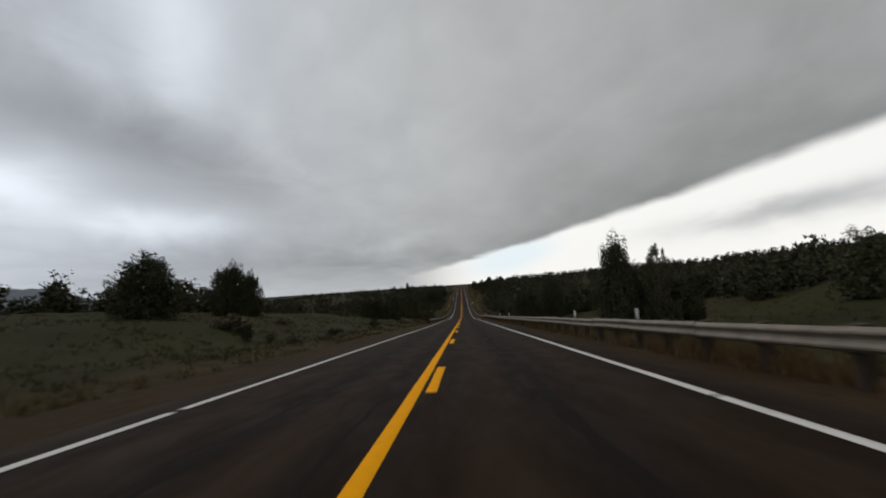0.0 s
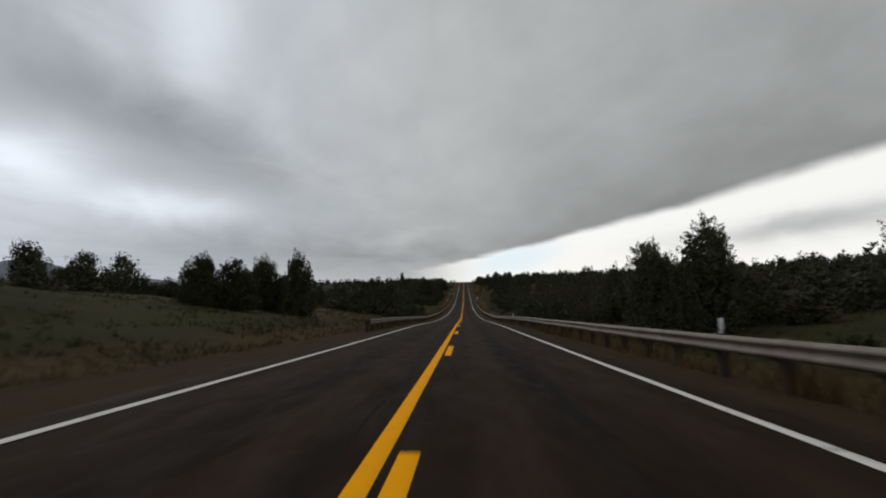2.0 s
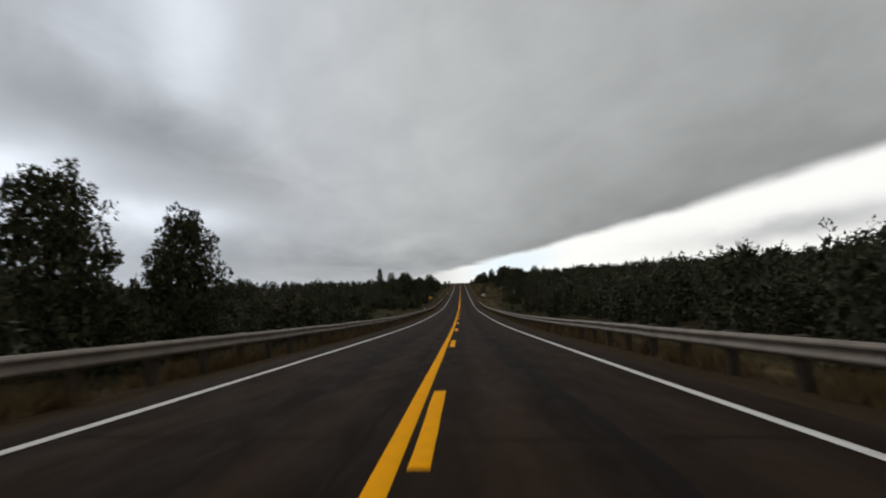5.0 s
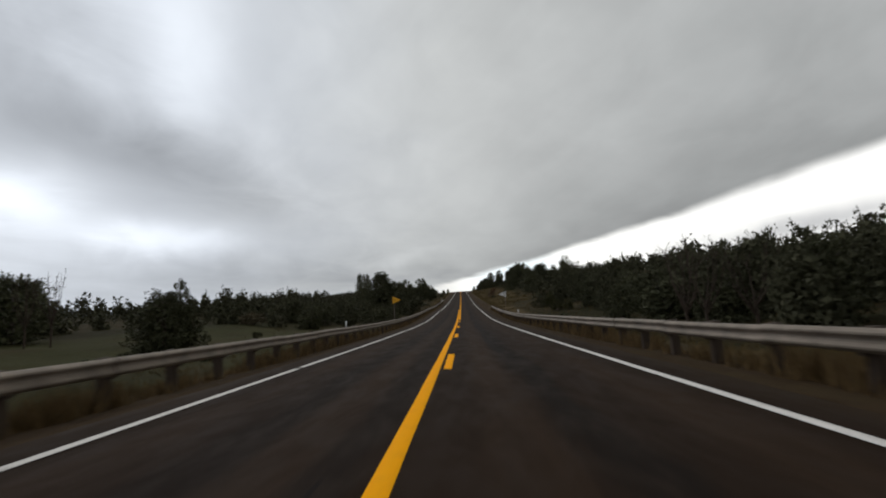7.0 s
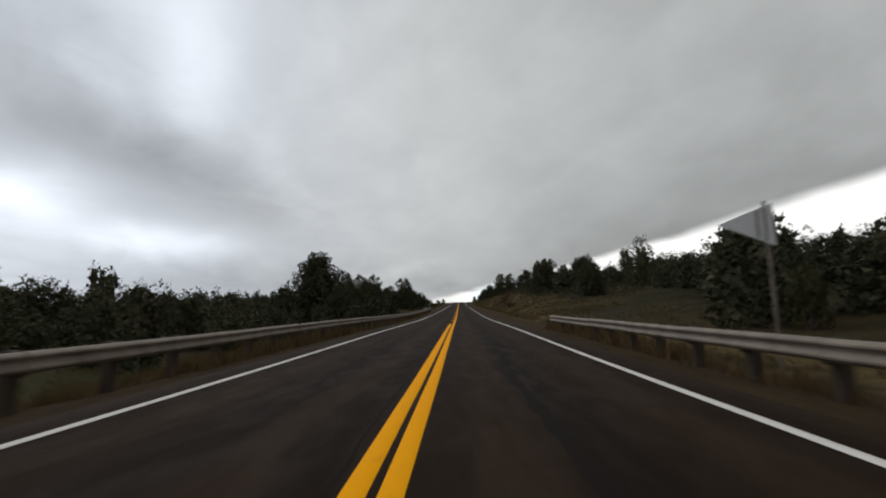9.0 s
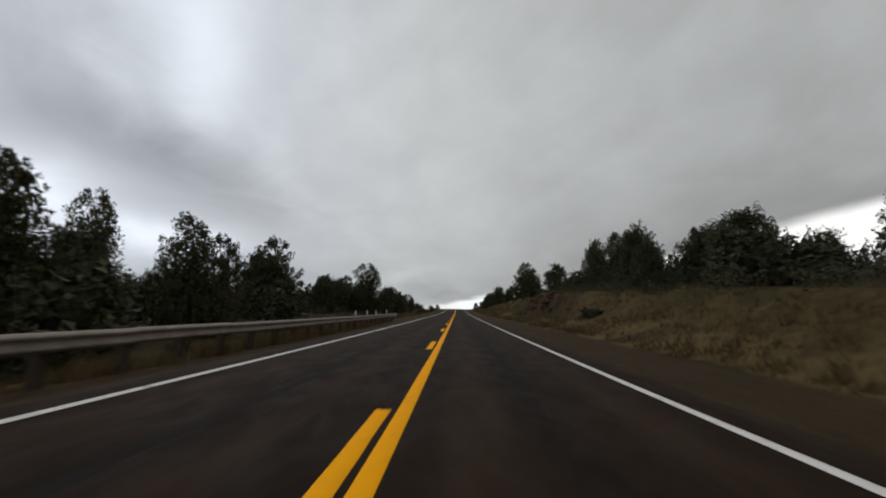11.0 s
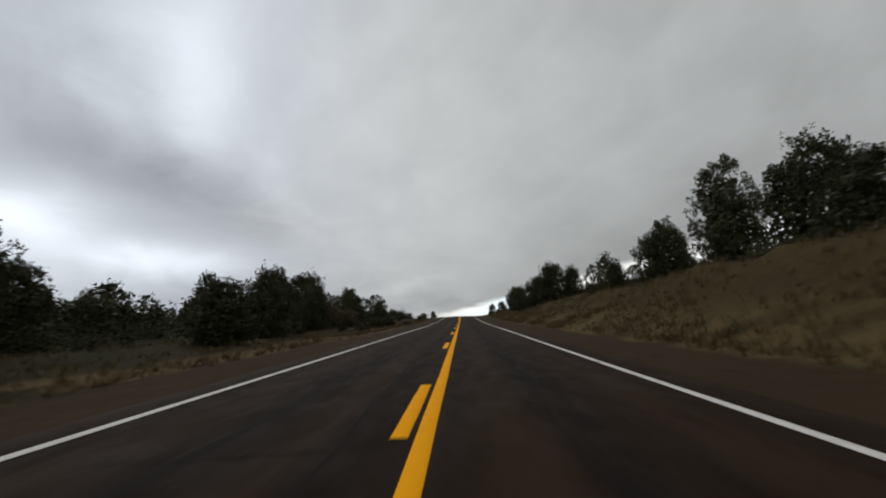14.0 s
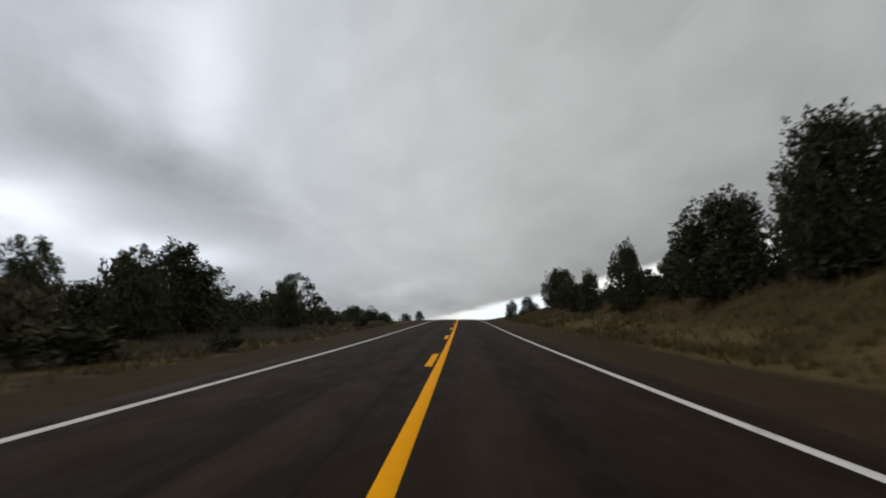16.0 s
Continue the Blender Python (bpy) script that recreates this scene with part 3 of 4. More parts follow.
def guard_rail(x, side, y0, y1, label):
    """side: +1 when the rail faces +x."""
    rail = tagged(new("guard_rail"), label, "guard rail")
    rail.location = (x, y0, rz(y0))
    back = Matrix.Translation((-x, -y0, -rz(y0)))
    y, r = y0, random.Random(int(y0) + 5)
    while y < y1 - 1:
        # a half panel where the rail ends between two joints
        share = 0.5 if y1 - y < 2.5 else 1.0
        a, b = rz(y), rz(y + 3.81)
        tilt = Matrix.Rotation(math.atan2(b - a, 3.81), 4, "X")
        flip = Matrix.Diagonal((side, 1, 1, 1))
        at = back @ Matrix.Translation((x + r.uniform(-.02, .02), y, a + TOP + r.uniform(-.012, .012))) @ tilt @ flip
        child("beam", BEAM, rail, at=at @ Matrix.Diagonal((1, share, 1, 1)))
        for k in (0.0, 1.905)[:int(share * 2)]:
            yy = y + k
            lean = Matrix.Rotation(r.uniform(-.03, .03), 4, "X") @ Matrix.Rotation(r.uniform(-.02, .02), 4, "Y")
            at = back @ Matrix.Translation((x, yy + .05, rz(yy) + TOP - .02)) @ lean @ flip
            child("post", POST, rail, at=at)
        y += 3.81 * share
    for yy in (y0, y):
        child("end_shoe", SHOE, rail, "rounded steel end piece", back @ Matrix.Translation((x, yy, rz(yy) + TOP)) @ Matrix.Diagonal((side, 1, 1, 1)))
    return y


guard_rail(5.4, -1, -32.0, 272.5, "weathered steel guard rail on timber posts beside the road")
guard_rail(-5.5, 1, 86.095, 350.9, "weathered steel guard rail on timber posts beside the road")


# ---- marker posts behind the rails ----
def marker_post():
    thing = new("marker_post")
    bm = bmesh.new()
    box(bm, -.04, .04, -.012, .012, 0, .30, .006)
    part("stake", bm, SIGN_BACK, thing, "thin pale steel stake")
    bm = bmesh.new()
    box(bm, -.04, .04, -.022, -.012, .08, .28, .004)
    part("reflector", bm, REFLECTOR, thing, "white reflector plate")
    return tagged(thing, "slim white reflector marker on top of a rail post", "marker post", "marker posts along the rails")


first = marker_post()
R_RAIL, L_RAIL = 5.61, -5.71
spots = [(R_RAIL, -32.0, 24), (R_RAIL, -32.0, 28), (R_RAIL, -32.0, 44), (R_RAIL, -32.0, 51), (R_RAIL, -32.0, 72), (R_RAIL, -32.0, 92), (R_RAIL, -32.0, 141),
         (L_RAIL, 86.095, 69), (L_RAIL, 86.095, 129), (L_RAIL, 86.095, 131), (L_RAIL, 86.095, 133), (L_RAIL, 86.095, 136)]
for k, (x, y0, step) in enumerate(spots):
    y = y0 + 1.905 * int(step) + .05
    m = pose(x, y, rz(y - .05) + TOP + .008, 1.5 * (k % 3 - 1), 2.0 * (k % 2) - 1, 4 * (k % 4))
    if k:
        copy_thing(first, m)
    else:
        first.matrix_basis = m


# ---- pennant signs ----
def pennant(name, label, x, y, point, width, height, low, face, back, bars):
    """A triangular plate on a post; point: +1 when its tip points to +x. The painted face looks to -y."""
    sign = tagged(new(name), label, "road sign")
    sign.location = (x, y, lz(x, y) - .05)
    foot = rz(y) + low - sign.location.z
    bm = bmesh.new()
    box(bm, -.024, .024, -.02, .02, 0, foot + height + .04, .005)
    part("post", bm, STEEL, sign, "dull galvanised steel post")
    bm = bmesh.new()
    c = [(-.12 * point, foot), (-.12 * point, foot + height), ((width - .12) * point, foot + height / 2)]
    fr = [bm.verts.new((a, -.038, b)) for a, b in c]
    bk = [bm.verts.new((a, -.030, b)) for a, b in c]
    bm.faces.new(fr), bm.faces.new(bk[::-1])
    for i in range(3):
        bm.faces.new((fr[i], fr[(i + 1) % 3], bk[(i + 1) % 3], bk[i]))
    bmesh.ops.recalc_face_normals(bm, faces=bm.faces)
    plate = part("plate", bm, face, sign, "triangular sheet-metal plate")
    if bars:
        mid = foot + height / 2
        for dz, ln in ((.09, .22), (0.0, .36), (-.09, .24)):
            bm = bmesh.new()
            a, b = sorted((-.06 * point, (-.06 + ln) * point))
            box(bm, a, b, -.0425, -.0385, mid + dz - .018, mid + dz + .018)
            part("legend_bar", bm, SIGN_BLACK, plate, "black line of lettering")
    else:
        for dx in (.02, .16):
            bm = bmesh.new()
            a, b = sorted((dx * point, (dx + .035) * point))
            half = height / 2 * (1 - (dx + .14) / width) - .03
            box(bm, a, b, -.052, -.0385, foot + height / 2 - half, foot + height / 2 + half, .003)
            part("bracket", bm, STEEL, plate, "dull steel stiffening bracket")
    for dz in (.12, height - .12):
        bm = bmesh.new()
        bmesh.ops.create_cone(bm, cap_ends=True, segments=8, radius1=.014, radius2=.012, depth=.012, matrix=pose(0, -.044, foot + dz, 90))
        part("bolt", bm, SIGN_BACK, plate)
    return sign


pennant("pennant_sign", "yellow triangular pennant sign on a steel post beside the rail", -6.25, 239.5, 1, .86, .68, 2.16, SIGN_YELLOW, SIGN_BACK, True)
pennant("pennant_sign", "bare grey back of a triangular pennant sign on a post", 6.25, 256.0, -1, 1.02, .80, 2.2, SIGN_BACK, SIGN_BACK, False)


# ---- trees ----
def leaf_cloud(r, centres, radii, per, size, flat=0.75, up=0.5):
    """Many small bent leaf sprays round the given centres, as quads."""
    n = len(centres) * per
    c = np.repeat(centres, per, 0)
    rad = np.repeat(radii, per)[:, None]
    d = r.normal(size=(n, 3))
    d /= np.linalg.norm(d, axis=1, keepdims=True)
    pos = c + d * rad * (r.rand(n, 1) ** 0.45) * np.array([1, 1, flat])
    axis = d * 0.8 + r.normal(size=(n, 3)) * 0.5 + np.array([0, 0, up])
    axis /= np.linalg.norm(axis, axis=1, keepdims=True)
    side = np.cross(axis, r.normal(size=(n, 3)))
    side /= np.linalg.norm(side, axis=1, keepdims=True)
    ln = size * (0.6 + 0.9 * r.rand(n, 1))
    wd = ln * (0.26 + 0.2 * r.rand(n, 1))
    v = np.stack([pos - side * wd, pos + side * wd, pos + axis * ln], 1).reshape(-1, 3)
    return v, np.arange(n * 3).reshape(n, 3)


def plumes(r, centres, axes, girth, length, per, spray):
    """Leaf sprays of many plumes at once, each plume a spindle along its axis that ends in a loose tip."""
    k = len(centres)
    n = k * per
    c, ax = np.repeat(centres, per, 0), np.repeat(axes, per, 0)
    t = r.uniform(-1, 1, n)
    wide = np.where(t > 0, (1 - np.abs(t)) ** .6, (1 - t * t) ** .5)[:, None]
    d = r.normal(size=(n, 3))
    d -= ax * (d * ax).sum(1, keepdims=True)
    d /= np.linalg.norm(d, axis=1, keepdims=True)
    pos = c + ax * (np.repeat(length, per) * t * 1.12)[:, None] + d * np.repeat(girth, per)[:, None] * wide * np.sqrt(r.uniform(.35, 1.15, (n, 1)))
    way = ax * .8 + d * .7 + r.normal(size=(n, 3)) * .45
    way /= np.linalg.norm(way, axis=1, keepdims=True)
    side = np.cross(way, r.normal(size=(n, 3)))
    side /= np.linalg.norm(side, axis=1, keepdims=True)
    ln = spray * (.5 + .9 * r.rand(n, 1))
    wd = ln * (.24 + .2 * r.rand(n, 1))
    return np.stack([pos - side * wd, pos + side * wd, pos + way * ln], 1).reshape(-1, 3)


def egg(z, low):
    """Breadth of a crown at a height from 0 to 1, widest at low."""
    z = np.asarray(z, float)
    up = np.clip((z - low) / (1 - low), 0, 1)
    down = np.clip((low - z) / low, 0, 1)
    return np.where(z > low, (1 - up ** 1.9) ** .62, 1 - .28 * down ** 2)


KINDS = {
    # seed, leaders, crown breadth, widest at, plumes, plume breadth, plume half height, upright, body, gaps, stems, material
    "juniper_a": (3, 4, .40, .34, 210, .036, .066, .80, .76, .14, 2, JUNIPER),
    "juniper_b": (8, 5, .40, .28, 210, .040, .058, .65, .78, .12, 3, JUNIPER),
    "juniper_tall": (14, 4, .37, .30, 200, .038, .080, .92, .72, .20, 1, JUNIPER),
    "pinyon": (21, 3, .40, .42, 200, .046, .042, .40, .78, .14, 1, JUNIPER),
    "oak_open": (31, 4, .40, .48, 200, .042, .044, .45, .60, .20, 2, OAK),
    "oak_airy": (44, 5, .40, .46, 170, .032, .044, .60, .30, .34, 3, OAK),
}


def crown_frame(kind, count):
    """Where the plumes of a crown sit: several leaders, each an egg, of uneven height."""
    seed, leaders, breadth, low, _n, girth, length, upright, body, gaps, _s, _m = KINDS[kind]
    r = np.random.RandomState(seed)
    eggs = []
    for i in range(leaders):
        a = i * 2.4 + r.uniform(-.5, .5)
        q = 0 if i == 0 else breadth * r.uniform(.30, .50)
        eggs.append((q * math.cos(a), q * math.sin(a), breadth * (.70 if i == 0 else r.uniform(.46, .62)), 1.0 if i == 0 else r.uniform(.70, .97)))
    pts, axes, holes = [], [], r.normal(size=(9, 3))
    holes /= np.linalg.norm(holes, axis=1, keepdims=True)
    while len(pts) < count:
        cx, cy, rad, top = eggs[r.choice(leaders, p=np.array([e[2] * e[3] for e in eggs]) / sum(e[2] * e[3] for e in eggs))]
        z, a = r.uniform(.03, .97) ** .9, r.rand() * 6.2832
        e = rad * float(egg(z, low)) * (1 + .14 * math.sin(3 * a + seed + 5 * z) + .10 * math.sin(7 * a - 9 * z) + .07 * math.sin(13 * a + 17 * z))
        x, y, h = cx + e * math.cos(a), cy + e * math.sin(a), z * top
        if any((x - ox) ** 2 + (y - oy) ** 2 < (.74 * orad * float(egg(min(h / otop, 1), low))) ** 2 for ox, oy, orad, otop in eggs if h < otop * .97):
            continue
        v = np.array([x, y, h - .45])
        v /= np.linalg.norm(v)
        if h > .34 and (holes @ v).max() > 1 - gaps * .32 and r.rand() < .85:
            continue
        out = np.array([math.cos(a), math.sin(a), .25])
        ax = upright * np.array([0, 0, 1.0]) + (1 - upright) * out + r.normal(size=3) * .13
        pts.append((x, y, h))
        axes.append(ax / np.linalg.norm(ax))
    k = r.uniform(.65, 1.3, count)
    return r, eggs, np.array(pts), np.array(axes), girth * k, length * k * r.uniform(.7, 1.3, count) * np.where(r.rand(count) < .16, 1.55, 1.0), low, body


def inside(r, eggs, low, body, count, leaf):
    """Loose leaves and twigs that fill a crown's dark inside, thinning out towards the top."""
    which = r.choice(len(eggs), count, p=np.array([e[2] ** 2 * e[3] for e in eggs]) / sum(e[2] ** 2 * e[3] for e in eggs))
    e = np.array(eggs)[which]
    z = r.uniform(.02, .93 if body > .7 else (.80 if body > .5 else .45), count) ** 1.15
    rad = e[:, 2] * egg(z, low) * body * np.sqrt(r.uniform(.12, 1.0, count)) * np.where(z > .55, .88, 1.0)
    a = r.rand(count) * 6.2832
    pos = np.stack([e[:, 0] + rad * np.cos(a), e[:, 1] + rad * np.sin(a), z * e[:, 3]], 1)
    d = r.normal(size=(count, 3))
    d /= np.linalg.norm(d, axis=1, keepdims=True)
    side = np.cross(d, r.normal(size=(count, 3)))
    side /= np.linalg.norm(side, axis=1, keepdims=True)
    ln = leaf * r.uniform(.6, 1.4, (count, 1))
    return np.stack([pos - side * ln * .42, pos + side * ln * .42, pos + d * ln], 1).reshape(-1, 3)


def crown_verts(kind, count, per, spray, fill, leaf, grow=1.0):
    """Triangles of a crown 1 high and about 0.8 wide."""
    r, eggs, pts, axes, girth, length, low, body = crown_frame(kind, count)
    v = np.concatenate([plumes(r, pts, axes, girth * grow, length * grow, per, spray), inside(r, eggs, low, min(body + .08, .9), fill, leaf)])
    v[:, 2] = np.maximum(v[:, 2], .005)
    v[:, 2] /= v[:, 2].max()
    return v, pts, eggs


def tree_meshes(kind, full):
    """Trunk with limbs, and crown, of a tree 1 high and about 0.8 wide, its foot at 0."""
    count, stems, mat = KINDS[kind][4], KINDS[kind][10], KINDS[kind][11]
    airy = KINDS[kind][8] < .5
    v, pts, eggs = crown_verts(kind, count, 60 if airy else 54, .022, 500 if airy else 3400, .042) if full else crown_verts(kind, 90, 26, .030, 1300, .06, 1.3)
    crown = mesh_np("crown", v, np.arange(len(v)).reshape(-1, 3), mat)
    r = np.random.RandomState(KINDS[kind][0] + 100)
    stalks = [(np.array([(0, 0, -.06), (.008, .004, .10), (-.01, .012, .42), (.008, -.006, .86)]), (.030, .025, .015, .004))]
    for k in range(stems - 1):
        a = k * 2.6 + 1
        stalks.append((np.array([(.02 * math.cos(a), .02 * math.sin(a), -.05), (.07 * math.cos(a), .07 * math.sin(a), .2), (.15 * math.cos(a), .15 * math.sin(a), .52)]), (.022, .016, .006)))
    for cx, cy, _rad, top in eggs[1:]:
        stalks.append((np.array([(.01, 0, .12), (cx * .6, cy * .6, .34 * top), (cx, cy, .88 * top)]), (.016, .011, .003)))
    for c in pts[:70 if airy and full else (36 if full else 14)]:
        j = min(range(len(eggs)), key=lambda i: (eggs[i][0] - c[0]) ** 2 + (eggs[i][1] - c[1]) ** 2)
        s = np.array([eggs[j][0] * .8, eggs[j][1] * .8, max(.05, c[2] - .12 - .1 * r.rand())])
        stalks.append((np.array([s, (s + c) / 2 + r.normal(size=3) * .015, c]), (.0062, .0044, .0018)))
    tv, tq, base = [], [], 0
    for path, rad in stalks:
        a, b = tube(path, rad, 6 if rad[0] > .01 else 3)
        tv.append(a), tq.append(b + base)
        base += len(a)
    trunk = mesh_np("trunk", np.concatenate(tv), np.concatenate(tq), BARK)
    return trunk, crown


MESHES = {(k, f): tree_meshes(k, f) for k in KINDS for f in (True, False)}
LABELS = {
    "juniper_a": "dense dark green juniper with a spiky broad crown",
    "juniper_b": "bushy dark juniper branching from the ground",
    "juniper_tall": "tall narrow dark green juniper",
    "pinyon": "rounded dark green pinyon pine with a short trunk",
    "oak_open": "leafy open-crowned oak with sky showing through",
    "oak_airy": "airy broadleaf tree with thin bare-looking limbs",
}


def tree(kind, x, y, height, width, turn, full=True):
    t = tagged(new("tree"), LABELS[kind], "tree", "roadside trees")
    for name, me in zip(("trunk", "crown"), MESHES[kind, full]):
        child(name, me, t)
    t.matrix_basis = Matrix.LocRotScale((x, y, lz(x, y) - .06), Euler((0, 0, turn)), (width / .76, width / .76, height))
    return t


# x, y, height of the top over the road, width of the crown, kind
TREES_NEAR = [
    (12.1, 35.1, 6.5, 3.5, "juniper_tall"), (14.7, 34.3, 5.2, 2.4, "oak_airy"), (13.4, 37.5, 3.6, 4.2, "juniper_b"), (16.8, 36.0, 3.4, 4.0, "juniper_a"),
    (-24.7, 52.5, 8.9, 4.0, "juniper_tall"), (-27.2, 54.6, 8.6, 3.8, "juniper_a"), (-22.6, 51.4, 7.6, 3.4, "juniper_tall"), (-24.8, 38.1, 8.1, 6.2, "juniper_tall"), (-37.0, 51.0, 7.2, 5.0, "juniper_b"), (-51.0, 72.0, 9.4, 6.8, "pinyon"), (-49.3, 76.0, 9.5, 5.7, "juniper_b"),
    (-16.6, 85.8, 5.2, 3.0, "juniper_tall"), (-14.9, 87.2, 4.9, 3.0, "juniper_b"), (-16.0, 94.1, 6.0, 3.3, "juniper_tall"), (-12.7, 93.2, 6.2, 3.0, "juniper_tall"), (-14.6, 94.5, 4.4, 3.0, "juniper_b"),
    (41.2, 100.5, 11.7, 4.3, "oak_airy"), (44.0, 103.0, 11.0, 4.0, "oak_airy"), (17.3, 88.6, 7.8, 5.2, "juniper_tall"), (19.6, 117.0, 7.4, 3.1, "juniper_tall"), (13.2, 88.0, 6.0, 2.1, "juniper_tall"), (10.8, 82.0, 5.0, 3.2, "juniper_tall"), (12.6, 84.5, 4.6, 3.2, "juniper_b"),
    (20.0, 108.2, 8.5, 5.6, "oak_airy"), (14.4, 109.2, 6.1, 4.1, "oak_airy"), (24.8, 135.3, 7.8, 5.0, "oak_open"), (19.7, 141.7, 6.4, 3.4, "oak_airy"),
    (14.6, 133.7, 4.4, 3.0, "oak_airy"),
    (-31.9, 145.1, 8.3, 5.5, "pinyon"), (-13.6, 139.9, 5.9, 2.7, "pinyon"), (-16.4, 143.0, 6.0, 3.8, "oak_open"), (-20.5, 151.5, 7.4, 5.6, "oak_open"), (-19.0, 159.5, 8.6, 6.0, "pinyon"), (-17.5, 168.0, 8.2, 5.6, "pinyon"),
    (-43.1, 146.0, 9.4, 5.8, "pinyon"), (-68.0, 148.0, 13.4, 7.0, "juniper_a"), (-54.0, 150.0, 9.6, 6.0, "juniper_b"), (-43.6, 150.0, 8.5, 3.9, "juniper_a"), (-66.5, 125.0, 12.6, 6.5, "pinyon"), (-57.5, 126.0, 11.0, 6.0, "pinyon"), (-62.0, 129.0, 10.4, 6.0, "juniper_b"), (-73.0, 122.0, 12.0, 6.5, "juniper_b"), (-67.0, 133.0, 9.5, 6.5, "pinyon"), (-59.5, 133.0, 9.4, 6.0, "juniper_b"), (-53.6, 133.0, 7.9, 5.5, "pinyon"), (-50.2, 135.0, 7.6, 5.5, "juniper_b"), (-72.6, 133.0, 12.4, 6.5, "pinyon"), (-45.8, 134.0, 7.2, 5.0, "pinyon"), (-39.0, 133.0, 6.9, 5.0, "juniper_b"), (-25.4, 233.0, 4.4, 6.8, "juniper_b"), (-25.0, 234.6, 5.3, 2.6, "oak_airy"), (-24.0, 150.0, 6.8, 5.0, "juniper_a"), (-48.0, 242.0, 7.8, 7.0, "pinyon"), (-53.0, 247.0, 7.6, 6.5, "juniper_a"), (-62.4, 260.0, 8.6, 7.0, "pinyon"),
]
TREES_MID = [
    (-20.8, 318.1, 9.8, 9.0, "pinyon"), (-17.2, 319.0, 7.0, 4.6, "oak_open"), (-23.0, 311.0, 4.6, 4.4, "pinyon"), (-15.6, 311.5, 4.6, 4.6, "juniper_b"), (-15.2, 321.0, 4.8, 4.2, "juniper_a"),
    (-17.4, 332.5, 7.0, 4.2, "oak_open"), (-14.8, 332.0, 5.6, 3.2, "oak_open"), (-28.9, 338.4, 10.0, 4.8, "oak_open"), (-17.6, 348.4, 7.9, 6.2, "oak_airy"), (-17.4, 347.2, 5.6, 6.2, "pinyon"), (-19.6, 350.6, 6.6, 5.0, "oak_open"),
    (-24.0, 364.0, 5.8, 5.0, "pinyon"), (-18.6, 370.4, 5.9, 4.0, "juniper_b"), (-29.0, 377.2, 8.4, 6.5, "pinyon"), (-16.1, 388.4, 9.0, 6.8, "oak_open"), (-20.5, 391.0, 7.0, 5.0, "oak_open"), (-20.5, 384.0, 6.4, 5.0, "juniper_a"), (-15.8, 386.0, 4.6, 4.4, "juniper_b"), (-24.5, 389.0, 6.6, 4.2, "pinyon"),
    (-45.8, 408.6, 13.4, 4.7, "pinyon"), (-31.2, 414.0, 8.5, 6.1, "pinyon"), (-19.5, 398.0, 5.4, 5.0, "pinyon"), (-22.0, 407.0, 4.7, 5.0, "pinyon"), (-12.8, 411.0, 3.6, 4.4, "pinyon"), (-14.2, 420.0, 4.4, 4.2, "pinyon"),
    (-18.4, 431.0, 6.9, 6.4, "juniper_a"), (-17.2, 441.0, 5.6, 4.4, "juniper_a"), (-20.2, 447.7, 7.9, 7.6, "juniper_a"), (-33.1, 446.6, 8.0, 5.2, "pinyon"), (-19.7, 460.5, 4.8, 3.6, "oak_open"),
    (-18.2, 466.0, 5.2, 3.2, "oak_open"), (-20.7, 474.4, 6.8, 6.6, "juniper_b"), (-44.3, 485.2, 6.6, 4.6, "pinyon"), (-17.2, 488.0, 4.8, 3.2, "juniper_a"), (-19.7, 497.0, 6.0, 6.7, "oak_airy"), (-37.0, 491.0, 7.6, 5.0, "pinyon"),
    (-10.0, 560.0, 2.4, 2.6, "pinyon"), (-13.4, 560.0, 1.9, 3.2, "juniper_b"), (-18.9, 560.0, 2.1, 4.2, "pinyon"), (-23.2, 560.0, 2.0, 4.4, "pinyon"), (-19.8, 525.0, 2.7, 1.0, "juniper_tall"), (-18.1, 525.0, 2.6, 1.0, "juniper_tall"),
]
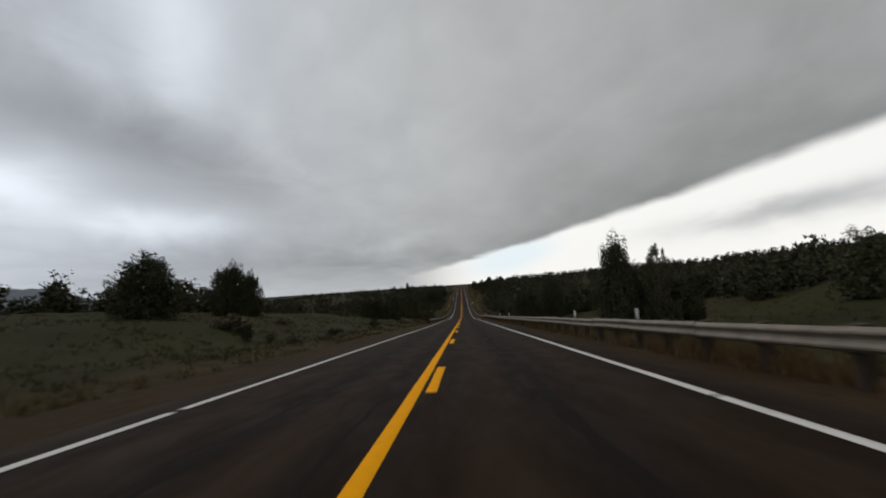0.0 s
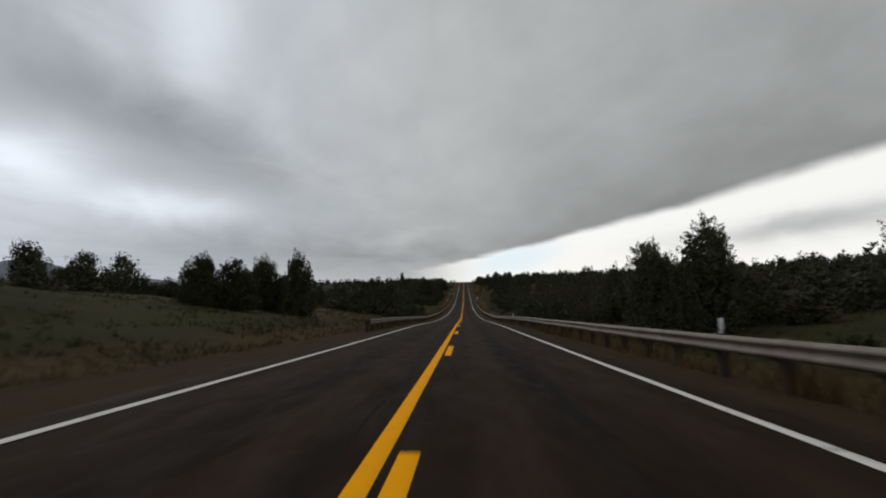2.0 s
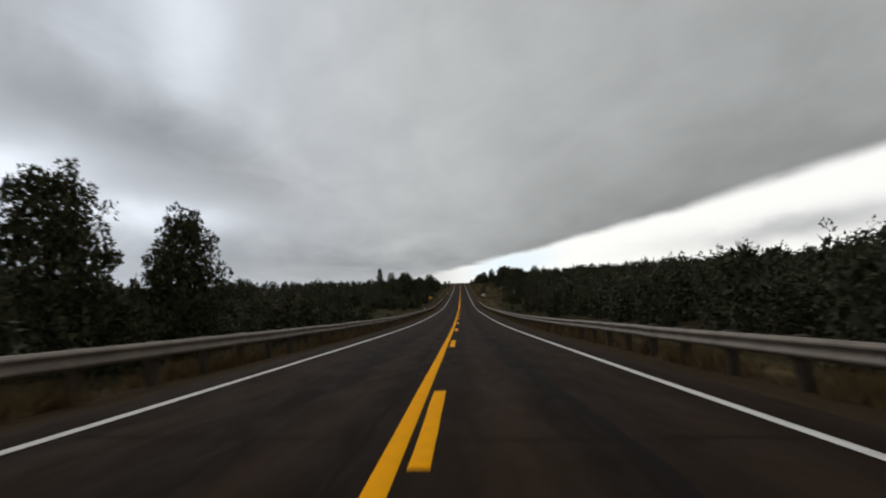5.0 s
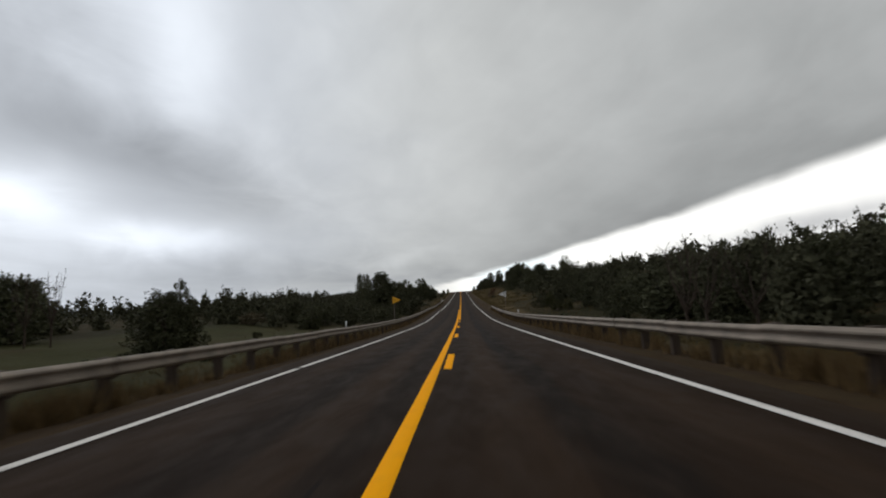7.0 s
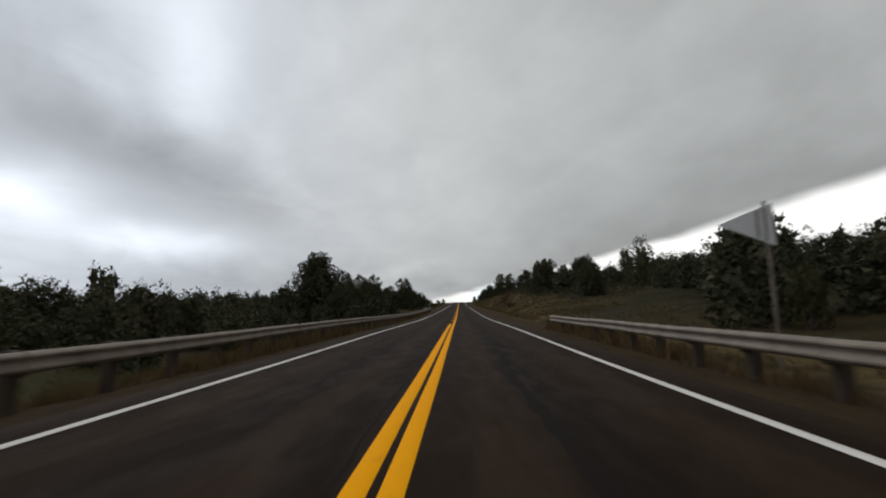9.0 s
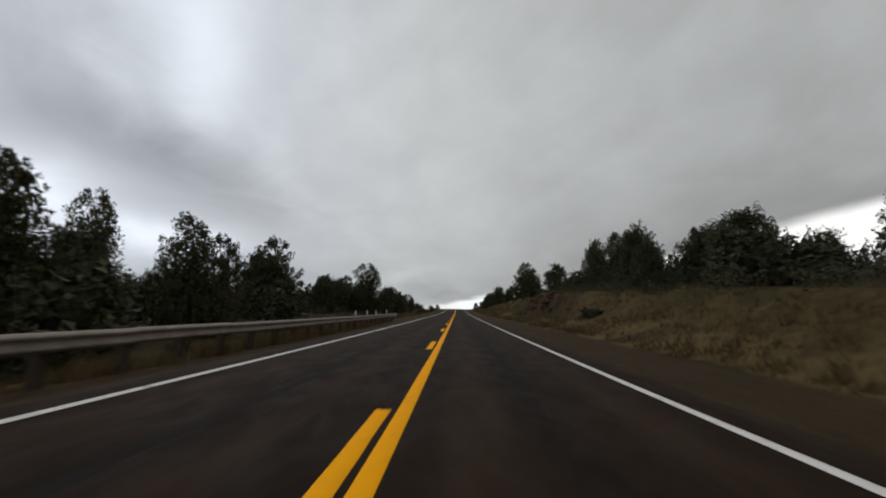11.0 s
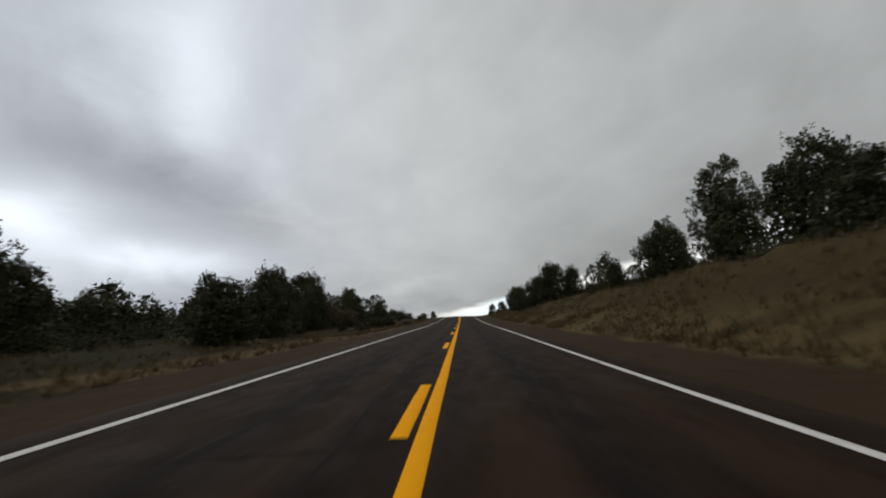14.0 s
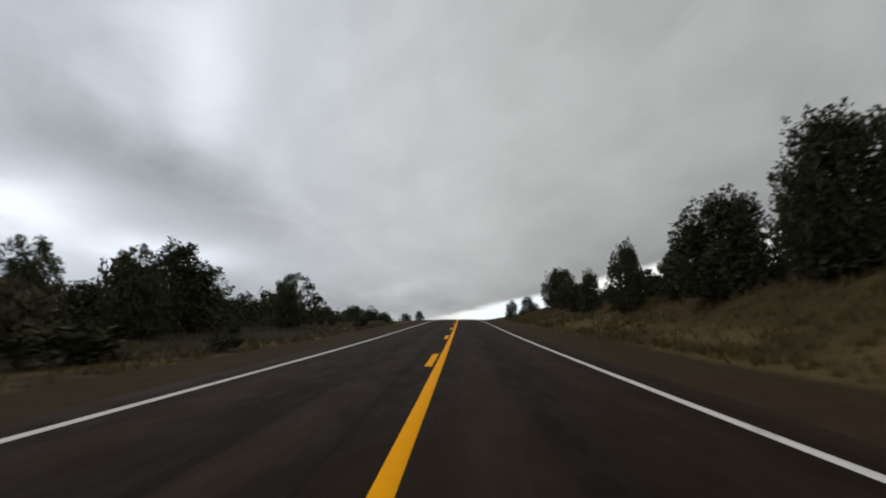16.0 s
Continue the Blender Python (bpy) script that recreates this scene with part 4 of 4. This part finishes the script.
TREES_BANK = [
    (29.0, 321.5, 11.6, 4.6, "oak_open"), (30.9, 333.7, 11.2, 3.6, "pinyon"), (26.1, 343.6, 11.2, 6.6, "juniper_a"), (21.5, 343.0, 9.0, 4.2, "juniper_b"), (26.0, 349.0, 10.6, 4.6, "juniper_tall"), (15.8, 339.5, 7.4, 3.0, "juniper_tall"), (34.7, 333.0, 10.3, 5.1, "oak_open"), (17.5, 309.0, 6.8, 4.0, "oak_open"), (19.2, 351.4, 10.8, 5.8, "juniper_tall"),
    (22.9, 366.5, 12.1, 6.7, "oak_open"), (22.9, 379.4, 13.0, 4.6, "juniper_tall"), (20.9, 371.0, 11.8, 3.4, "oak_open"), (23.8, 372.0, 11.6, 3.2, "oak_open"), (12.7, 386.4, 9.7, 4.3, "oak_open"), (29.8, 399.3, 12.0, 7.4, "juniper_b"), (17.5, 404.0, 7.6, 4.2, "pinyon"),
    (18.7, 416.5, 11.3, 4.7, "oak_open"), (24.2, 416.0, 12.8, 6.4, "juniper_b"), (13.7, 415.3, 7.0, 3.6, "juniper_b"), (12.7, 428.7, 5.5, 1.6, "oak_airy"), (20.0, 438.0, 6.2, 2.4, "oak_airy"), (20.0, 444.5, 7.0, 3.0, "pinyon"),
    (14.1, 456.0, 8.9, 5.2, "juniper_a"), (17.2, 456.5, 8.3, 3.6, "juniper_tall"), (22.9, 462.0, 7.3, 2.4, "oak_airy"), (27.7, 466.0, 6.6, 2.6, "juniper_b"), (29.5, 446.0, 8.1, 4.6, "juniper_b"), (12.6, 461.0, 7.1, 5.2, "juniper_tall"), (13.6, 466.0, 5.6, 3.8, "juniper_b"), (11.1, 469.6, 6.0, 2.7, "juniper_tall"), (29.1, 477.3, 12.4, 5.6, "juniper_b"), (36.6, 472.5, 12.1, 4.0, "oak_open"), (39.6, 470.0, 12.3, 6.2, "juniper_a"),
    (11.6, 484.0, 4.2, 2.6, "juniper_a"), (12.4, 492.0, 5.0, 3.0, "juniper_a"), (14.5, 506.0, 7.7, 5.6, "juniper_a"), (11.0, 478.0, 4.9, 2.2, "juniper_tall"), (16.5, 480.0, 5.0, 2.8, "juniper_b"), (9.3, 521.0, 3.5, 2.4, "juniper_b"), (12.0, 521.0, 4.1, 3.0, "juniper_a"),
]
taken = []
rt = random.Random(5)
for x, y, top, wd, kind in TREES_NEAR + TREES_MID + TREES_BANK:
    h = max(1.6, rz(y) + top - lz(x, y)) * 1.05
    tree(kind, x, y, h, wd, rt.uniform(0, 6.28), abs(x) < 29 and y < 519)
    taken.append((x, y, wd))


def wooded(x, y):
    """How thickly trees stand at a place, 0 to 1."""
    if x < 0:
        if y < 136:
            return 0.0 if x > -40 - 6 * math.sin(y * .07) else 0.9
        if y < 345:
            if 206 < y < 270 and x > -56:
                return 0.02 if x < -14 else 0.0
            return 0.0 if x > -12.0 else (0.95 if x < -14 else 0.5)
        if 449 < y < 463 and x > -27:
            return 0.0
        return 0.0 if x > -18.5 else (0.5 if x > -26 else 0.92)
    if y < 88:
        return 0.0 if x < 27 else 0.9
    if y < 118:
        return 0.0 if x < 13 else (0.6 if x < 24 else 0.95)
    if y < 285:
        return 0.0 if x < 13.0 else (0.6 if x < 16 else 0.95)
    if y < 345:
        return 0.0 if x < 17 else (0.5 if x < 22 else 0.9)
    if y > 400:
        if 415 < y < 465 and x < 30:
            return 0.0
        return 0.0 if x < 15 else (0.12 if x < 26 else (0.5 if x < 34 else 0.95))
    return 0.0 if x < 15 else (0.16 if x < 20 else (0.5 if x < 30 else 0.95))


count = 0
tries = 0
fill_kinds = ("juniper_a", "juniper_b", "pinyon", "pinyon", "oak_open")
while count < 120 and tries < 20000:
    tries += 1
    y = rt.uniform(5, 530)
    x = rt.choice((-1, 1)) * (10 + 24 * rt.random() ** 1.2)
    wd = rt.uniform(2.8, 4.8)
    if rt.random() > wooded(x, y) or any((x - a) ** 2 + (y - b) ** 2 < (0.36 * (wd + c)) ** 2 for a, b, c in taken):
        continue
    h = rt.uniform(2.8, 4.5) * (1.0 if abs(x) < 20 else 1.15) * (.62 if x > 0 and y > 400 else 1.0)
    tree(rt.choice(fill_kinds), x, y, h, wd, rt.uniform(0, 6.28), False)
    taken.append((x, y, wd))
    count += 1


WOOD_KINDS = ("juniper_a", "pinyon", "juniper_b", "oak_open", "juniper_tall", "pinyon")
WOOD_CLOSE = [crown_verts(k, 48, 18, .036, 840, .070, 1.25)[0] for k in WOOD_KINDS]
WOOD_MID = [crown_verts(k, 20, 14, .052, 270, .11, 1.6)[0] for k in WOOD_KINDS]


def far_wood(name, label, n, seed, xr, yr, keep, mat):
    """A wood: many crowns of uneven size in one mesh, coarser with distance from the road."""
    r = np.random.RandomState(seed)
    q = random.Random(seed)
    allv = []
    for _ in range(n):
        side = q.choice((-1, 1))
        x = side * (xr[0] + (xr[1] - xr[0]) * q.random() ** 1.6)
        y = q.uniform(*yr)
        if q.random() > keep(x, y):
            continue
        h = (q.uniform(2.4, 4.6) + (1.6 if q.random() < .25 and abs(x) > 24 else 0)) * (.62 if x > 0 and y > 400 and x < 60 else 1.0)
        if 150 < y < 300:
            h += 1.1 if x > 0 else (1.7 if x < -30 and y > 195 else .6)
        wd = q.uniform(2.4, 4.2) if 150 < y < 300 else q.uniform(2.8, 5.2)
        if abs(x) < 60:
            v = (WOOD_CLOSE if abs(x) < 24 else WOOD_MID)[q.randrange(6)]
            a = q.uniform(0, 6.28)
            c, s = math.cos(a) * wd / .76, math.sin(a) * wd / .76
            v = np.stack([v[:, 0] * c - v[:, 1] * s, v[:, 0] * s + v[:, 1] * c, v[:, 2] * (h + .4) - .3], 1)
        else:
            k, per, size = (8, 9, .7) if abs(x) < 140 else (5, 6, 1.2)
            hh = (np.arange(k) + r.rand(k)) / k
            a = r.rand(k) * 6.28
            rr = wd * .36 * (1 - hh ** 2.2) ** .6 * (.45 + .55 * r.rand(k))
            c = np.stack([rr * np.cos(a), rr * np.sin(a), .3 + hh * (h - .8)], 1)
            v = leaf_cloud(r, c, np.full(k, wd * .19), per, size, 1.0, .5)[0]
        allv.append(v + np.array([x, y, lz(x, y)]))
    v = np.concatenate(allv)
    ob = new(name, mesh_np(name, v, np.arange(len(v)).reshape(-1, 3), mat))
    return tagged(ob, label, "woodland", kind="stuff")


far_wood("woodland", "dark juniper and pinyon woodland covering the slopes", 3300, 77, (58, 330), (-20, 900), wooded, DISTANT)
far_wood("woodland", "low dark juniper woodland under the nearer trees", 1900, 78, (12, 60), (0, 600), lambda x, y: wooded(x, y) * (0.95 if abs(x) > 18 else 0.6), THICKET)


def undergrowth(n, seed):
    """Low dark scrub filling in under the trees on top of the bank and along the left wood's edge."""
    r, q = np.random.RandomState(seed), random.Random(seed)
    allv = []
    for _ in range(n):
        right = q.random() < .55
        y = q.uniform(300 if right else 350, 530)
        x = q.uniform(13.4, 25) if right else -q.uniform(17.0, 27)
        if right and y > 410 and x < 21:
            continue
        h, wd = q.uniform(.8, 2.3), q.uniform(1.4, 3.0)
        c = np.stack([r.normal(size=5) * wd * .22, r.normal(size=5) * wd * .22, .1 + r.rand(5) * h * .6], 1)
        v, _q = leaf_cloud(r, c, np.full(5, wd * .22), 34, .115, .8, .3)
        allv.append(v + np.array([x, y, lz(x, y)]))
    v = np.concatenate(allv)
    ob = new("undergrowth", mesh_np("undergrowth", v, np.arange(len(v)).reshape(-1, 3), THICKET))
    return tagged(ob, "low dark scrub growing under the roadside trees", "undergrowth", kind="stuff")


undergrowth(900, 91)


# ---- bare trees ----
def bare_tree(x, y, height, spread, seed):
    """A leafless tree: a short trunk that forks into upright twiggy limbs."""
    r = np.random.RandomState(seed)
    t = tagged(new("bare_tree"), "leafless grey-brown tree with thin upright limbs", "tree", "bare trees in the wood")
    t.location = (x, y, lz(x, y) - .05)
    v, q = tube([(0, 0, -.1), (.04, .02, height * .18), (0, .05, height * .36)], (.10, .085, .07), 7)
    child("trunk", mesh_np("trunk", v, q, TIMBER), t)
    for i in range(7):
        a = i * 2.4 + r.uniform(-.4, .4)
        reach, top = spread * r.uniform(.25, .55), height * r.uniform(.78, 1.0)
        end = np.array([reach * math.cos(a), reach * math.sin(a), top])
        foot = np.array([0, .03, height * r.uniform(.2, .36)])
        mid = foot + (end - foot) * np.array([.7, .7, .45]) + r.normal(size=3) * .08
        tv, tq, base = [], [], 0
        paths = [((foot, mid, end), (.045, .03, .008))]
        for _ in range(9):
            f = r.uniform(.3, .95)
            s0 = mid + (end - mid) * f if r.rand() < .7 else foot + (mid - foot) * f
            e0 = s0 + np.array([r.normal() * .28, r.normal() * .28, r.uniform(.35, .9)])
            paths.append(((s0, (s0 + e0) / 2 + r.normal(size=3) * .05, e0), (.016, .011, .004)))
        for path, rad in paths:
            pv, pq = tube(path, rad, 5)
            tv.append(pv), tq.append(pq + base)
            base += len(pv)
        child("limb", mesh_np("limb", np.concatenate(tv), np.concatenate(tq), TIMBER), t)


for k, (x, y, h, wd) in enumerate(((12.0, 217.5, 5.1, 2.6), (13.4, 218.3, 5.7, 2.6), (15.2, 216.9, 4.8, 2.6), (-40.8, 236.0, 7.4, 2.6), (-40.0, 238.0, 7.9, 2.8))):
    bare_tree(x, y, h, wd, 40 + k)


# ---- bushes ----
def bush_meshes(seed, mat):
    r = np.random.RandomState(seed)
    k = 26
    a, rr = r.rand(k) * 6.28, .36 * np.sqrt(r.rand(k))
    c = np.stack([rr * np.cos(a), rr * np.sin(a), .12 + .62 * r.rand(k) * (1 - rr)], 1)
    v, q = leaf_cloud(r, c, r.uniform(.10, .2, k), 36, .08, .9, .7)
    tv, tq, base = [], [], 0
    for p in c[:9]:
        s, t = tube([(0, 0, -.05), p * .5 + np.array([0, 0, .03]), p], (.018, .012, .004), 5)
        tv.append(s), tq.append(t + base)
        base += len(s)
    return mesh_np("stem", np.concatenate(tv), np.concatenate(tq), BARK), mesh_np("foliage", v, q, mat)


BUSHES = [(bush_meshes(5, JUNIPER), "small dark evergreen bush in the grass"), (bush_meshes(6, SAGE), "grey-green scrub bush on dry ground"), (bush_meshes(9, SAGE), "straggly pale scrub bush on dry ground"), (bush_meshes(12, MEADOW), "leafy olive-green shrub beyond the rail"), (bush_meshes(15, PALE), "pale grey-tan scrub bush in the grass")]


def bush(k, x, y, h, wd):
    (stems, leaves), label = BUSHES[k]
    b = tagged(new("bush"), label, "bush", "roadside bushes")
    child("stem", stems, b)
    child("foliage", leaves, b)
    b.matrix_basis = Matrix.LocRotScale((x, y, lz(x, y) - .03), Euler((0, 0, rt.uniform(0, 6.28))), (wd, wd, h / .85))


bush(0, -10.1, 57.2, 1.25, 1.2)
for x, y, h, wd in ((-10.4, 127.0, 1.6, 2.6), (-12.0, 130.0, 2.0, 3.0), (-10.2, 132.5, 1.7, 2.6), (-12.6, 135.0, 2.2, 3.2), (-10.0, 137.5, 1.8, 2.8), (-11.2, 141.0, 2.0, 3.0)):
    bush(3, x, y, h, wd)
for k, x, y, h, wd in ((4, -16.2, 33.9, 1.4, 3.06),
                       (4, -11.8, 30.4, 0.75, 0.85),
                       (4, -10.1, 29.8, 0.68, 1.35),
                       (4, -17.7, 48.1, 0.75, 2.49),
                       (1, -10.0, 38.9, 0.72, 1.66),
                       (4, -10.6, 32.8, 0.46, 0.92),
                       (4, -49.4, 279.8, 2.54, 4.1),
                       (4, -34.9, 272.2, 2.47, 5.53),
                       (4, -46.9, 271.9, 2.28, 3.91),
                       (3, 14.0, 266.1, 2.78, 1.56),
                       (3, 13.7, 260.0, 1.84, 2.03),
                       (3, 15.0, 258.3, 1.81, 1.39),
                       (3, 23.5, 93.0, 2.35, 3.04),
                       (3, 22.6, 87.9, 1.87, 2.81),
                       (4, -38.5, 483.3, 4.46, 6.72),
                       (4, -34.7, 486.8, 4.11, 6.73),
                       (3, -10.3, 452.2, 1.39, 3.15),
                       (0, 8.4, 515.0, 0.95, 1.3),
                       (0, 10.3, 516.0, 1.0, 1.6),
                       (0, 12.4, 515.0, 1.2, 1.9),
                       (4, -20.8, 455.0, 3.6, 4.4),
                       (4, -18.6, 455.2, 4.1, 4.4),
                       (4, -16.8, 457.0, 3.4, 3.8),
                       (1, 10.1, 335.7, 0.88, 2.01)):
    bush(k, x, y, h, wd)
for _ in range(150):
    y = rt.uniform(8, 520)
    x = rt.choice((-1, 1)) * rt.uniform(7.5, 30)
    if -9 < x < 10 and y < 350 and abs(x) < 8.5:
        continue
    if x < 0 and y < 136 and rt.random() < .7 or 7 < x < 16 and y > 290:
        continue
    bush(rt.choice((0, 1, 1, 2)), x, y, rt.uniform(.5, 1.3), rt.uniform(.8, 2.0))


# ---- rocks in the cutting ----
def rock_mesh(seed):
    bm = bmesh.new()
    bmesh.ops.create_icosphere(bm, subdivisions=3, radius=.5)
    for v in bm.verts:
        n = noise.noise(v.co * 2.2 + Vector((seed * 3.1, 0, 0))) * .42 + noise.noise(v.co * 6 + Vector((0, seed, 0))) * .16
        v.co *= 1 + n
        v.co.z *= .72
    for k in range(7):
        # broken flat faces
        q = Vector((math.sin(seed * 5 + k * 2.1), math.cos(seed * 3 + k * 1.7), math.sin(k * 1.3 + seed)))
        q.normalize()
        for v in bm.verts:
            over = v.co.dot(q) - (.34 + .05 * (k % 3))
            if over > 0:
                v.co -= q * over
    me = bpy.data.meshes.new("rock")
    bm.to_mesh(me)
    bm.free()
    me.materials.append(ROCK)
    return me


ROCKS = [rock_mesh(k) for k in range(4)]
for i in range(85):
    y = rt.choice((rt.gauss(363, 8), rt.gauss(363, 9), rt.uniform(310, 440)))
    x = rt.uniform(10.6, 13.6)
    s = rt.uniform(.18, .52) * (1.0 if 348 < y < 376 else .6)
    if i > 60:
        # the outcrop's large blocks, under the lip of the cut
        x, y, s = rt.uniform(11.0, 12.8), rt.gauss(364, 5), rt.uniform(.55, 1.15)
    o = tagged(new("rock", rt.choice(ROCKS)), "brown weathered rock half buried in the bank", "rock", "rocks in the bank")
    o.matrix_basis = Matrix.LocRotScale((x, y, lz(x, y) - s * .14), Euler((rt.uniform(-.3, .3), rt.uniform(-.3, .3), rt.uniform(0, 6.28))), (s * rt.uniform(.8, 1.5), s, s * rt.uniform(.7, 1.1)))


# ---- grass ----
def grass(name, label, n, seed, near, wide, y0, y1, size, mat, right=False):
    r = np.random.RandomState(seed)
    side = np.where((r.rand(n) < .5) & (not right), -1, 1)
    x = side * (near + wide * r.rand(n) ** 1.7)
    y = r.uniform(y0, y1, n)
    patchy = np.sin(x * .9 + 3 * np.sin(y * .21)) + np.sin(y * .55 + x * .37)
    ok = patchy + r.normal(size=n) * .9 > -.5
    meadow = (y < 100) & (np.abs(x) > 9)
    ok &= meadow if mat is MEADOW else ~(meadow & (r.rand(n) < .75))
    if mat is TUFT:
        ok &= ~((x > 7) & (y > 285))
    x, y = x[ok], y[ok]
    z = land(x, y)
    c = np.stack([x, y, z - .02], 1)
    k = 7
    c = np.repeat(c, k, 0) + r.normal(size=(len(x) * k, 3)) * np.array([.10, .10, 0])
    a = r.rand(len(c)) * 6.28
    h = size * (.5 + r.rand(len(c)))
    lean = r.normal(size=(len(c), 2)) * .4
    wd = .012 + .016 * r.rand(len(c))
    sx, sy = np.cos(a) * wd, np.sin(a) * wd
    tip = c + np.stack([lean[:, 0] * h, lean[:, 1] * h, h], 1)
    o = np.stack([sx, sy, sx * 0], 1)
    v = np.stack([c - o, c + o, tip], 1).reshape(-1, 3)
    me = mesh_np(name, v, np.arange(len(c) * 3).reshape(-1, 3), mat)
    return tagged(new(name, me), label, "grass", kind="stuff")


grass("grass", "dry straw-coloured grass along the verges", 26000, 3, 7.0, 15, -5, 500, .24, STRAW)
grass("grass", "tall tawny grass on the cutting's bank", 11000, 8, 7.4, 8, 285, 520, .27, STRAW, True)
grass("grass", "short green grass in the open fields", 9000, 12, 9.0, 24, -5, 125, .20, MEADOW)
grass("grass", "low olive-brown weeds among the grass", 9000, 4, 7.0, 22, -5, 500, .18, TUFT)


def weeds(name, label, x0, x1, y0, y1, n, seed):
    """Dead stalks standing in clumps along a rail."""
    r = np.random.RandomState(seed)
    y = r.uniform(y0, y1, n)
    x = x0 + (x1 - x0) * r.beta(2, 2, n)
    thick = np.sin(y * .5 + np.sin(y * .13) * 3) + .7 * np.sin(y * 1.7 + 1)
    ok = thick + r.normal(size=n) * .8 > -.7
    x, y, thick = x[ok], y[ok], thick[ok]
    k = 8
    c = np.repeat(np.stack([x, y, land(x, y) - .02], 1), k, 0) + r.normal(size=(len(x) * k, 3)) * np.array([.09, .12, 0])
    h = np.repeat(.33 + .12 * np.clip(thick, -1, 1), k) * r.uniform(.6, 1.5, len(c))
    a = r.rand(len(c)) * 6.28
    wd = r.uniform(.008, .022, len(c))
    o = np.stack([np.cos(a) * wd, np.sin(a) * wd, wd * 0], 1)
    tip = c + np.stack([r.normal(size=len(c)) * .3 * h, r.normal(size=len(c)) * .3 * h, h], 1)
    v = np.stack([c - o, c + o, tip], 1).reshape(-1, 3)
    return tagged(new(name, mesh_np(name, v, np.arange(len(v)).reshape(-1, 3), WEED)), label, "weeds", kind="stuff")


weeds("weeds", "dead brown weeds standing under the guard rail", 5.35, 6.5, -10, 275, 8500, 31)
weeds("weeds", "dead brown weeds standing under the guard rail", -6.6, -5.4, 88, 347, 8500, 32)


# ---- far hills ----
def ridge(x0, x1, y, z0, height, seed):
    r = np.random.RandomState(seed)
    xs = np.linspace(x0, x1, 60)
    t = (xs - x0) / (x1 - x0)
    crest = height * np.sin(math.pi * t) ** .8 * (.75 + .2 * np.sin(t * 9 + seed) + .1 * np.sin(t * 23) + .03 * r.normal(size=60))
    v = np.concatenate([np.stack([xs, xs * 0 + y - 500, xs * 0 + z0], 1), np.stack([xs, xs * 0 + y, z0 + crest], 1), np.stack([xs, xs * 0 + y + 500, xs * 0 + z0], 1)])
    q = [(j * 60 + i, j * 60 + i + 1, (j + 1) * 60 + i + 1, (j + 1) * 60 + i) for j in range(2) for i in range(59)]
    return mesh_np("far_hills", v, q, HILL)


tagged(new("far_hills", ridge(-4600, -1500, 2900, -40, 200, 3)), "hills on the horizon, blue haze put into their colour", "hills", kind="structure")
